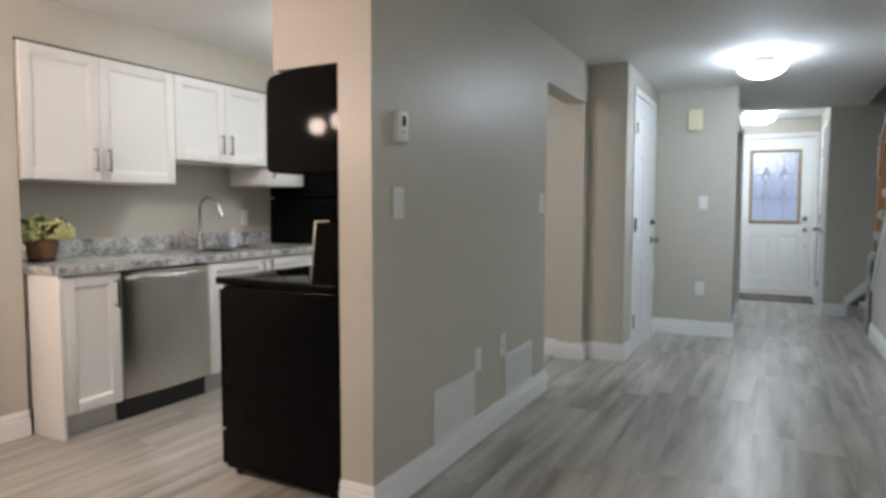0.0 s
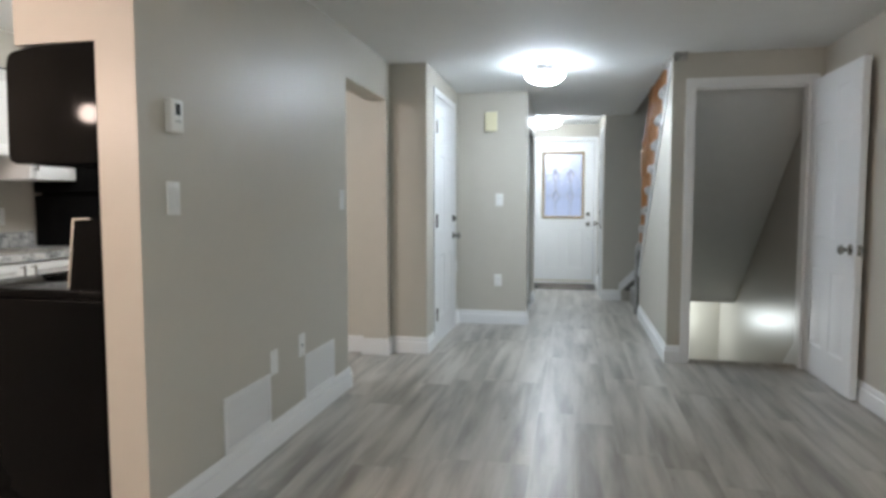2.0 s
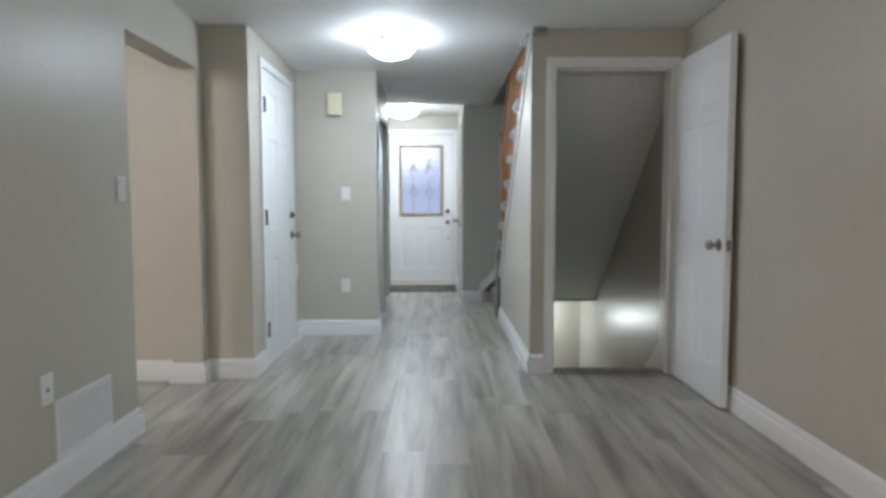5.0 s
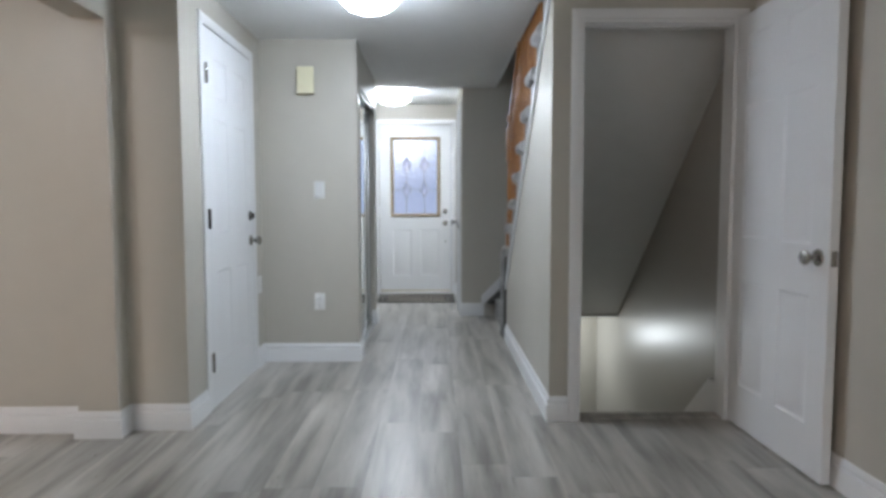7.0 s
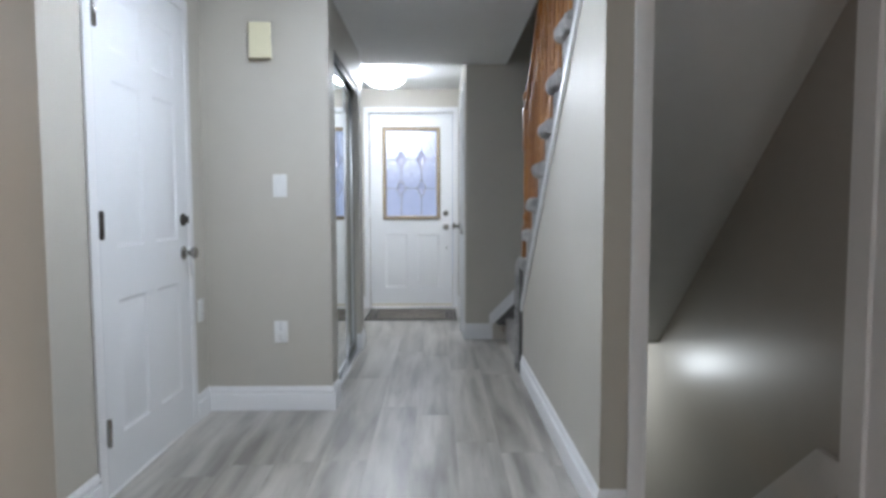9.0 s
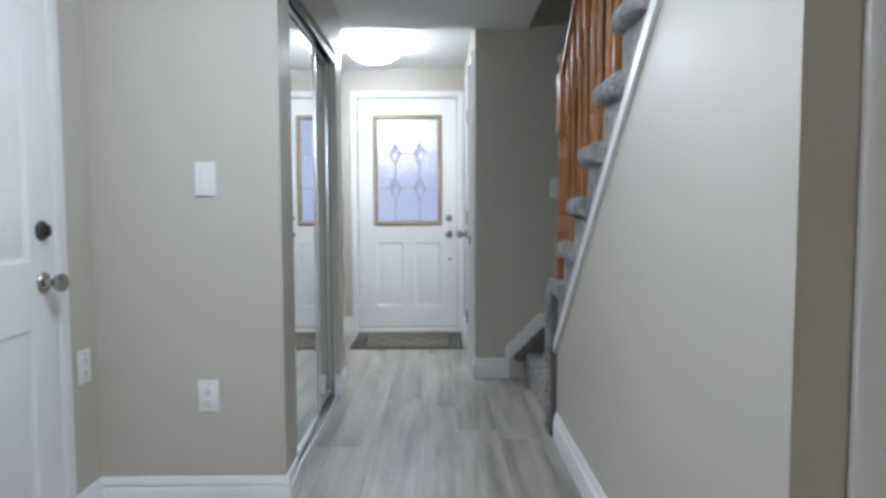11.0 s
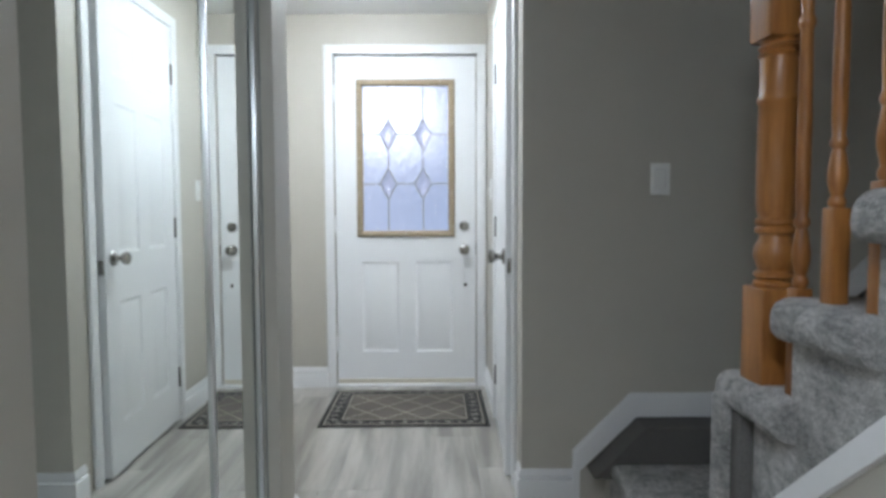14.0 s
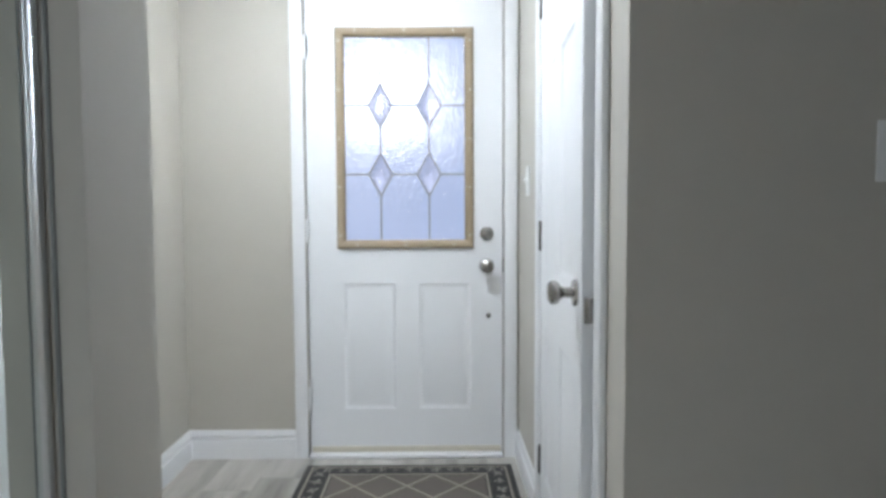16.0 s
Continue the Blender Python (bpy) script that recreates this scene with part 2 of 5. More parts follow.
# ---- the plan ----
PX0, PX1 = -1.41, -1.265      # partition between kitchen and hall
LEFT, RIGHT = -3.29, 1.74     # outer side walls
BACK = -2.6                   # wall behind the walk's start
FRONT = 9.39                  # wall of the front door
STW = 0.77                    # stair wall, hall side
BDW = 4.79                    # wall of the basement door
CLX = -0.985                  # wall of the utility door
HALLW = 6.03                  # wall of the alarm box
MIRX = -0.327                 # end of the hall wall beside the closet
CLOSX = -0.337                # closet doors
PIERX = -0.348                # pier beyond the closet
RW = 7.80                     # wall at the foot of the stairs
FRX = 0.455                   # foyer, wall of the side door
FLX = -1.02                   # foyer, other wall
KB = 4.665                    # kitchen end wall
AW = 4.70                     # narrow wall beside the utility door
TOP = 2.6

wall = lambda name, *b: structure(name, boxed(*b), WALL, "greige painted plaster wall", "wall")
wall("wall_partition", PX0, PX1, 1.85, 3.745, 0, CEIL)
wall("beam", PX0, PX1, 3.745, KB, 1.91, CEIL)
wall("wall_back", LEFT - 0.2, RIGHT + 0.12, BACK - 0.12, BACK, 0, CEIL)
wall("wall_right", RIGHT, RIGHT + 0.12, BACK, BDW + 0.12, 0, CEIL)
wall("wall_left", LEFT - 0.5, LEFT, BACK, 1.765, 0, CEIL)
wall("wall_kitchen", -3.80, -3.66, 1.765, KB, 0, CEIL)
wall("soffit", -3.66, LEFT, 1.765, 3.87, 1.965, CEIL)
wall("wall_kitchen_end", -3.80, -1.455, KB, KB + 0.12, 0, CEIL)
wall("pilaster", -1.455, -1.268, 4.592, AW + 0.12, 0, CEIL)
wall("wall_alcove", -1.268, CLX, AW, AW + 0.12, 0, CEIL)

# wall with the utility door
CD0, CD1, CDH = 5.0, 5.80, 2.0
bm = bmesh.new()
box(bm, CLX - 0.12, CLX, AW + 0.12, CD0 - 0.005, 0, CEIL)
box(bm, CLX - 0.12, CLX, CD1 + 0.005, HALLW, 0, CEIL)
box(bm, CLX - 0.12, CLX, CD0 - 0.005, CD1 + 0.005, CDH + 0.005, CEIL)
structure("wall_utility", bm, WALL, "greige wall with a door opening", "wall")
wall("wall_hall", CLX - 0.12, MIRX, HALLW, 6.21, 0, CEIL)
bm = bmesh.new()
box(bm, -1.10, PIERX, 7.41, 7.60, 0, CEIL)
box(bm, -1.10, CLOSX, 6.21, 7.41, 1.935, CEIL)
structure("wall_closet", bm, WALL, "greige wall framing the mirrored closet", "wall")
wall("wall_closet_back", -1.16, -1.10, 6.21, 7.60, 0, CEIL)
wall("wall_foyer_left", FLX - 0.12, FLX, 7.60, FRONT + 0.14, 0, FOYER_CEIL)

# wall with the front door
FD0, FD1, FDH = -0.478, 0.384, 2.045
bm = bmesh.new()
box(bm, FLX, FD0 - 0.006, FRONT, FRONT + 0.14, 0, FOYER_CEIL)
box(bm, FD1 + 0.006, FRX, FRONT, FRONT + 0.14, 0, FOYER_CEIL)
box(bm, FD0 - 0.006, FD1 + 0.006, FRONT, FRONT + 0.14, FDH + 0.006, FOYER_CEIL)
structure("wall_front", bm, WALL, "greige wall around the front door", "wall")

# foyer wall with the side door, and the wall at the foot of the stairs
SD0, SD1 = 7.985, 8.765
bm = bmesh.new()
box(bm, FRX, FRX + 0.11, RW, SD0, 0, FOYER_CEIL)
box(bm, FRX, FRX + 0.11, SD1, FRONT + 0.14, 0, FOYER_CEIL)
box(bm, FRX, FRX + 0.11, SD0, SD1, 2.03, FOYER_CEIL)
structure("wall_foyer_right", bm, WALL, "greige wall with a side door opening", "wall")
wall("wall_stair_foot", FRX + 0.11, RIGHT + 0.12, RW, RW + 0.11, 0, 4.3)
wall("wall_powder", FRX + 0.11, 1.4, 8.95, 9.05, 0, 2.4)
wall("wall_powder_side", 1.3, 1.4, RW + 0.11, 8.95, 0, 2.4)
structure("ceiling_powder", boxed(FRX + 0.11, 1.3, RW + 0.11, 8.95, 2.3, 2.4), CEILING, "white ceiling", "ceiling")

# basement door wall
BD0, BD1, BDH = 0.905, 1.665, 1.970
bm = bmesh.new()
box(bm, STW, BD0, BDW, BDW + 0.11, 0, 4.3)
box(bm, BD1, RIGHT, BDW, BDW + 0.11, 0, 4.3)
box(bm, BD0, BD1, BDW, BDW + 0.11, BDH, 4.3)
structure("wall_basement_door", bm, WALL, "greige wall with the basement door opening", "wall")

# stair geometry: flight rising towards the living room
RISE, RUN, NOSE_Y, NOSE_Z = 0.184, 0.213, 6.838, 0.730
SLOPE = 0.884      # pitch of the stringer trim
def nose_line(y, drop=0.0):
    return 0.7575 + (6.865 - y) * SLOPE - drop
TRIM_DROP = 0.470     # trim's lower edge under the nosings

# triangular wall below the stringer
bm = bmesh.new()
ylow = 6.72
prism(bm, [(BDW + 0.11, -2.6), (ylow, -2.6), (ylow, nose_line(ylow, TRIM_DROP)), (BDW + 0.11, nose_line(BDW + 0.11, TRIM_DROP))], 'x', STW, STW + 0.10)
structure("wall_stair", bm, WALL, "greige wall below the stair flight", "wall")
structure("wall_stair_right", boxed(RIGHT + 0.027, RIGHT + 0.137, BDW + 0.11, RW, -2.6, 4.3), SATIN, "satin greige stairwell wall, darkened for shade", "wall")
structure("ceiling_stairwell", boxed(STW - 0.2, RIGHT + 0.14, BDW, RW + 0.11, 4.3, 4.4), CEILING, "white ceiling over the stairwell", "ceiling")
wall("wall_upper", STW - 0.10, STW + 0.008, BDW, RW + 0.11, CEIL + 0.14, 4.3)

# ceilings
bm = bmesh.new()
box(bm, LEFT - 0.5, RIGHT + 0.12, BACK - 0.12, BDW, CEIL, CEIL + 0.14)
box(bm, LEFT - 0.5, STW + 0.008, BDW, 6.0, CEIL, CEIL + 0.14)
box(bm, -1.1, STW + 0.008, 6.0, RW, CEIL, CEIL + 0.14)
structure("ceiling", bm, CEILING, "smooth white painted ceiling", "ceiling")
structure("ceiling_foyer", boxed(FLX - 0.12, FRX + 0.11, RW, FRONT + 0.14, FOYER_CEIL, FOYER_CEIL + 0.1), CEILING, "white foyer ceiling", "ceiling")

# underside of the flight, seen through the basement door
bm = bmesh.new()
sof = lambda y: 0.141 + (7.06 - y) * SLOPE
prism(bm, [(BDW + 0.11, sof(BDW + 0.11)), (7.06, 0.141), (7.06, 0.19), (BDW + 0.11, sof(BDW + 0.11) + 0.05)], 'x', STW + 0.10, RIGHT + 0.027)
structure("ceiling_basement_stair", bm, CEILING, "painted sloping underside of the stairs", "ceiling")
wall("wall_basement_end", STW, RIGHT + 0.14, 7.75, 7.80, -2.6, 0.13)
wall("wall_basement_side", STW + 0.034, STW + 0.10, ylow, 7.75, -2.6, 0.117)
structure("ceiling_basement_landing", boxed(STW + 0.10, RIGHT + 0.027, 7.06, 7.75, 0.118, 0.130), CEILING, "white ceiling below the stair landing", "ceiling")
structure("floor_basement", boxed(STW - 0.1, RIGHT + 0.14, 4.7, 7.85, -2.7, -2.6), CARPET, "basement floor", "floor")

# ---- baseboards ----
BASE = [(0, 0), (0.017, 0), (0.017, 0.084), (0.0155, 0.088), (0.0075, 0.091), (0.0065, 0.096), (0.0125, 0.100), (0.0125, 0.107), (0.009, 0.114), (0.006, 0.122), (0.005, 0.126), (0, 0.127)]
def baseboard(name, path):
    structure(name, sweep(bmesh.new(), path, BASE), TRIM, "white moulded baseboard", "baseboard")
baseboard("baseboard_partition", [(PX0, 1.85), (PX1, 1.85), (PX1, 3.745), (PX0, 3.745)])
baseboard("baseboard_alcove", [(-3.0, KB), (-1.455, KB), (-1.455, 4.592), (-1.268, 4.592), (-1.268, AW), (CLX, AW), (CLX, CD0 - 0.062)])
baseboard("baseboard_hall", [(CLX, CD1 + 0.062), (CLX, HALLW), (MIRX, HALLW), (MIRX, 6.205)])
baseboard("baseboard_closet_end", [(PIERX - 0.03, 7.41), (PIERX, 7.41), (PIERX, 7.60), (FLX, 7.60), (FLX, FRONT), (FD0 - 0.064, FRONT)])
baseboard("baseboard_front", [(FD1 + 0.064, FRONT), (FRX, FRONT), (FRX, SD1 + 0.058)])
baseboard("baseboard_right", [(RIGHT, BDW), (RIGHT, BACK)])
baseboard("baseboard_stair", [(BD0 - 0.045, BDW), (STW, BDW), (STW, 6.715)][::-1])
baseboard("baseboard_left", [(LEFT, BACK), (LEFT, 1.765)])


# ---- floor ----
floor = tagged(part("floor", box(boxed(-3.9, 0.86, BACK, FRONT + 0.1, -0.15, -0.013), 0.86, RIGHT + 0.02, BACK, BDW + 0.09, -0.15, -0.013), DARK),
               "grey oak laminate floor of long planks", "floor", kind="structure")
PW, PL = 0.192, 1.285
planks = {}
def plank(x0, x1, y0, y1):
    key = (round(x1 - x0, 3), round(y1 - y0, 3))
    if key not in planks:
        w, l = key
        b = boxed(-w / 2 + 0.0002, w / 2 - 0.0002, -l / 2 + 0.0002, l / 2 - 0.0002, -0.012, 0.0, bevel=0.0007, segs=1)
        planks[key] = bpy.data.meshes.new("plank")
        b.to_mesh(planks[key])
        planks[key].materials.append(LAMINATE)
    ob = new("plank", planks[key])
    ob.parent = floor
    ob.location = ((x0 + x1) / 2, (y0 + y1) / 2, 0)


# ---- doors ----
def casing(name, axis, at, a0, a1, h, width, out, mat=TRIM, t=0.017):
    """Three mitred boards round an opening on the wall plane at, standing out by out."""
    ob = thing(name, "white painted door casing", "door casing", kind="structure")
    lo, hi = (at, at + t * out) if out > 0 else (at + t * out, at)
    def board(poly):
        b = prism(bmesh.new(), poly, axis, lo, hi)
        edge = [e for e in b.edges if e.calc_length() > 0.3]
        bmesh.ops.bevel(b, geom=edge, offset=0.004, segments=2, profile=0.5, affect='EDGES')
        part("casing_board", b, mat, ob)
    w = width
    board([(a0 - w, 0.0), (a0, 0.0), (a0, h), (a0 - w, h + w)])
    board([(a1, 0.0), (a1 + w, 0.0), (a1 + w, h + w), (a1, h)])
    board([(a0 - w, h + w), (a0, h), (a1, h), (a1 + w, h + w)])
    return ob


def panel_door(ob, w, h, t, panels, mat=DOOR, hole=None):
    """A moulded door in its own space: x from 0 to w, y 0 (face) to t, z from 0 to h. panels: x0 x1 z0 z1."""
    d = 0.006
    xs = sorted({0.0, w, *[p[0] for p in panels], *[p[1] for p in panels], *([hole[0], hole[1]] if hole else [])})
    zs = sorted({0.0, h, *[p[2] for p in panels], *[p[3] for p in panels], *([hole[2], hole[3]] if hole else [])})
    bm = bmesh.new()
    inside = lambda x, z, p: p[0] < x < p[1] and p[2] < z < p[3]
    for y, core in ((0.0, False), (t, False)):
        grid = {}
        def vert(x, z):
            if (x, z) not in grid:
                grid[(x, z)] = bm.verts.new((x, y, z))
            return grid[(x, z)]
        for xa, xb in zip(xs, xs[1:]):
            for za, zb in zip(zs, zs[1:]):
                cx, cz = (xa + xb) / 2, (za + zb) / 2
                if any(inside(cx, cz, p) for p in panels) or (hole and inside(cx, cz, hole)):
                    continue
                f = [vert(xa, za), vert(xb, za), vert(xb, zb), vert(xa, zb)]
                bm.faces.new(f if y == 0 else list(reversed(f)))
    for (xa, za), (xb, zb) in (((0, 0), (w, 0)), ((w, 0), (w, h)), ((w, h), (0, h)), ((0, h), (0, 0))):
        bm.faces.new([bm.verts.new(c) for c in ((xa, 0, za), (xa, t, za), (xb, t, zb), (xb, 0, zb))])
    if hole:
        x0, x1, z0, z1 = hole
        for (xa, za), (xb, zb) in (((x0, z0), (x1, z0)), ((x1, z0), (x1, z1)), ((x1, z1), (x0, z1)), ((x0, z1), (x0, z0))):
            bm.faces.new([bm.verts.new(c) for c in ((xa, 0, za), (xb, 0, zb), (xb, t, zb), (xa, t, za))])
    body = part("door_slab", bm, mat, ob)
    for x0, x1, z0, z1 in panels:
        b = bmesh.new()
        for side in (0, 1):
            loops = []
            for inset, depth in ((0, 0.0), (0.012, 0.0064), (0.020, 0.0064), (0.046, 0.0010), (0.047, 0.0008)):
                y = depth if side == 0 else t - depth
                loops.append([b.verts.new((x, y, z)) for x, z in ((x0 + inset, z0 + inset), (x1 - inset, z0 + inset), (x1 - inset, z1 - inset), (x0 + inset, z1 - inset))])
            for la, lb in zip(loops, loops[1:]):
                for i in range(4):
                    b.faces.new((la[i], la[(i + 1) % 4], lb[(i + 1) % 4], lb[i]))
            b.faces.new(loops[-1])
        bmesh.ops.recalc_face_normals(b, faces=b.faces[:])
        part("panel", b, mat, body)
    return body


def six_panels(w):
    s, m = 0.115 * w / 0.76, 0.10 * w / 0.76
    xa, xb, xc, xd = s, (w - m) / 2, (w + m) / 2, w - s
    out = []
    for z0, z1 in ((0.20, 0.71), (0.91, 1.53), (1.64, 1.85)):
        out += [(xa, xb, z0, z1), (xc, xd, z0, z1)]
    return out


def knob(parent, x, y, z, out=-1, mat=NICKEL, name="door_knob"):
    """A round knob with a rose, turned about the y axis."""
    m = Matrix.Translation((x, y, z)) @ Matrix.Rotation(radians(90 if out < 0 else -90), 4, 'X')
    b = lathe(bmesh.new(), [(0.032, 0.0), (0.033, 0.004), (0.029, 0.009), (0.013, 0.012), (0.0115, 0.03), (0.016, 0.037), (0.025, 0.043), (0.0285, 0.052), (0.027, 0.061), (0.019, 0.067), (0.006, 0.069)], 24, m)
    return part(name, b, mat, parent, "satin nickel round knob")


def deadbolt(parent, x, y, z, out=-1, mat=NICKEL):
    m = Matrix.Translation((x, y, z)) @ Matrix.Rotation(radians(90 if out < 0 else -90), 4, 'X')
    b = lathe(bmesh.new(), [(0.030, 0.0), (0.030, 0.006), (0.024, 0.012), (0.012, 0.013), (0.010, 0.016)], 24, m)
    box(b, x - 0.004, x + 0.004, y + out * 0.03, y + out * 0.012, z - 0.016, z + 0.016, 0.002)
    return part("deadbolt", b, mat, parent, "round thumb-turn deadbolt")


def hinge(parent, x, y, z, mat=NICKEL):
    b = lathe(bmesh.new(), [(0.005, -0.052), (0.0085, -0.047), (0.0085, 0.047), (0.005, 0.052)], 12, Matrix.Translation((x, y, z)))
    box(b, x - 0.001, x + 0.016, y + 0.004, y + 0.008, z - 0.046, z + 0.046)
    return part("hinge", b, mat, parent)


# utility door, closed, in the wall x = CLX; its face looks to +x
m = Matrix.Translation((CLX + 0.008, CD0, 0.014)) @ Matrix.Rotation(radians(90), 4, 'Z')
d = thing("utility_door", "closed white six-panel door with nickel knob and deadbolt", "door", m, kind="")
W_ = CD1 - CD0
panel_door(d, W_, CDH - 0.016, 0.036, six_panels(W_))
knob(d, W_ - 0.065, 0.0, 0.843)
deadbolt(d, W_ - 0.065, 0.0, 1.0, mat=BRONZE)
for z, mt in ((0.235, NICKEL), (0.995, BRONZE), (1.745, NICKEL)):
    hinge(d, 0.003, -0.008, z, mt)
casing("casing_utility", 'x', CLX, CD0 - 0.006, CD1 + 0.006, CDH + 0.004, 0.055, 1, t=0.012)
structure("threshold_utility", boxed(CLX - 0.12, CLX + 0.012, CD0, CD1, 0.001, 0.013, bevel=0.004), TRIM, "white threshold strip", "threshold")

# basement door, swung open against the side wall
LW = 0.775
m = Matrix.Translation((1.662, 4.805, 0.012)) @ Matrix.Rotation(math.atan2(4.03 - 4.805, 1.660 - 1.650), 4, 'Z')
d = thing("basement_door", "open white six-panel door against the wall", "door", m)
panel_door(d, LW, 1.955, 0.036, six_panels(LW))
knob(d, LW - 0.065, 0.0, 0.865)
knob(d, LW - 0.065, 0.036, 0.865, 1)
part("latch_plate", boxed(LW - 0.0005, LW + 0.0015, 0.006, 0.030, 0.835, 0.895, bevel=0.0006), NICKEL, d, "nickel latch plate")
for z in (0.2, 1.0, 1.75):
    hinge(d, -0.004, -0.004, z)
casing("casing_basement", 'y', BDW, BD0, BD1, BDH, 0.045, -1)
ob = thing("jamb_basement", "white door jamb lining", "door jamb", kind="structure")
part("jamb_board", boxed(BD0 - 0.001, BD0 + 0.018, BDW - 0.002, BDW + 0.112, 0, BDH - 0.018), TRIM, ob)
part("jamb_board", boxed(BD1 - 0.018, BD1 + 0.001, BDW - 0.002, BDW + 0.112, 0, BDH - 0.018), TRIM, ob)
part("jamb_board", boxed(BD0 - 0.001, BD1 + 0.001, BDW - 0.002, BDW + 0.112, BDH - 0.018, BDH), TRIM, ob)
part("stop_board", boxed(BD0 + 0.018, BD0 + 0.028, BDW + 0.04, BDW + 0.075, 0, BDH - 0.018), TRIM, ob)
part("stop_board", boxed(BD0 + 0.028, BD1 - 0.018, BDW + 0.04, BDW + 0.075, BDH - 0.028, BDH - 0.018), TRIM, ob)

# front door with a leaded light
FW = FD1 - FD0
m = Matrix.Translation((FD0, FRONT + 0.012, 0.016))
fd = thing("front_door", "closed white steel door with leaded obscure glass light", "door", m)
GX0, GX1, GZ0, GZ1 = 0.130, 0.735, 0.920, 1.885
pn = [(0.155, 0.385, 0.20, 0.765), (0.49, 0.72, 0.20, 0.765)]
hx0, hx1, hz0, hz1 = GX0 + 0.035, GX1 - 0.035, GZ0 + 0.035, GZ1 - 0.035
panel_door(fd, FW, FDH - 0.02, 0.045, pn, hole=(hx0, hx1, hz0, hz1))
knob(fd, 0.792, 0.0, 0.842)
deadbolt(fd, 0.792, 0.0, 0.985)
part("peg_hole", lathe(bmesh.new(), [(0.011, 0), (0.011, 0.003), (0.006, 0.004)], 16, Matrix.Translation((0.80, 0, 0.62)) @ Matrix.Rotation(radians(90), 4, 'X')), NICKEL, fd, "small nickel plug")
for z in (0.25, 1.0, 1.8):
    hinge(fd, -0.004, -0.004, z, TRIM)
part("sweep", boxed(0.006, FW - 0.006, -0.008, 0.0, 0.004, 0.03, bevel=0.002), BRASSY, fd, "pale door sweep with screws")
casing("casing_front", 'y', FRONT, FD0 - 0.008, FD1 + 0.008, FDH + 0.004, 0.055, -1)
structure("threshold_front", boxed(FD0, FD1, FRONT - 0.03, FRONT + 0.12, 0.001, 0.018, bevel=0.004), TRIM, "white front door sill", "threshold")

# side door of the foyer, ajar
m = Matrix.Translation((0.451, SD1 - 0.006, 0.014)) @ Matrix.Rotation(math.atan2(-0.755, -0.034), 4, 'Z') 
sd = thing("side_door", "white six-panel door standing ajar", "door", m)
SW_ = 0.755
panel_door(sd, SW_, 2.0, 0.036, six_panels(SW_))
knob(sd, SW_ - 0.065, 0.0, 0.893)
knob(sd, SW_ - 0.065, 0.036, 0.893, 1)
part("latch_plate", boxed(SW_ - 0.0005, SW_ + 0.0015, 0.006, 0.030, 0.83, 0.89, bevel=0.0006), NICKEL, sd, "nickel latch plate")
for z in (0.22, 1.0, 1.78):
    hinge(sd, -0.004, 0.0, z, BRONZE)
casing("casing_side", 'x', FRX, SD0, SD1, 2.03, 0.055, -1)
ob = thing("jamb_side", "white door jamb lining", "door jamb", kind="structure")
part("jamb_board", boxed(FRX - 0.002, FRX + 0.112, SD0 - 0.001, SD0 + 0.018, 0, 2.012), TRIM, ob)
part("jamb_board", boxed(FRX - 0.002, FRX + 0.112, SD1 - 0.018, SD1 + 0.001, 0, 2.012), TRIM, ob)
part("jamb_board", boxed(FRX - 0.002, FRX + 0.112, SD0, SD1, 2.012, 2.03), TRIM, ob)

# ---- leaded light of the front door ----
def came(b, x0, z0, x1, z1, y, w=0.0058, h=0.006):
    d = Vector((x1 - x0, 0, z1 - z0))
    l = d.length
    m = Matrix.Translation(((x0 + x1) / 2, y, (z0 + z1) / 2)) @ Matrix.Rotation(math.atan2(-d.z, d.x), 4, 'Y')
    made = bmesh.ops.create_cube(b, size=1, matrix=m @ Matrix.Diagonal((l, h, w, 1)))


def obscure_glass():
    m, tree, bsdf = material("obscure_glass")
    v = coords(tree, (1, 1, 0.6))
    n1, n2 = noise_tex(tree, v, 55, 4, 0.6), noise_tex(tree, v, 14, 2)
    bsdf.inputs["Base Color"].default_value = (0.96, 0.97, 1.0, 1)
    bsdf.inputs["Transmission Weight"].default_value = 1.0
    bsdf.inputs["Roughness"].default_value = 0.10
    bsdf.inputs["IOR"].default_value = 1.45
    add = tree.nodes.new("ShaderNodeMath")
    link(tree, n1, add.inputs[0])
    link(tree, n2, add.inputs[1])
    bump(tree, bsdf, add.outputs[0], 0.5, 0.012)
    return m


GLASS = obscure_glass()
BEVEL_GLASS = material("bevelled_glass")[0]
bs = BEVEL_GLASS.node_tree.nodes["Principled BSDF"]
bs.inputs["Base Color"].default_value = (0.90, 0.885, 0.92, 1)
bs.inputs["Transmission Weight"].default_value = 1.0
bs.inputs["Roughness"].default_value = 0.02
frame_bm = bmesh.new()
fo = [(GX0, GZ0), (GX1, GZ0), (GX1, GZ1), (GX0, GZ1)]
loops = []
for ins, y in ((0.0, 0.0), (0.002, -0.010), (0.010, -0.017), (0.024, -0.015), (0.036, -0.006), (0.040, 0.004)):
    loops.append([frame_bm.verts.new((x + (ins if i in (0, 3) else -ins), y, z + (ins if i < 2 else -ins))) for i, (x, z) in enumerate(fo)])
for a, b in zip(loops, loops[1:]):
    for i in range(4):
        frame_bm.faces.new((a[i], a[(i + 1) % 4], b[(i + 1) % 4], b[i]))
bmesh.ops.recalc_face_normals(frame_bm, faces=frame_bm.faces[:])
gf = part("glazing_frame", frame_bm, TAN, fd, "tan moulded glazing frame with screw caps")
scr = bmesh.new()
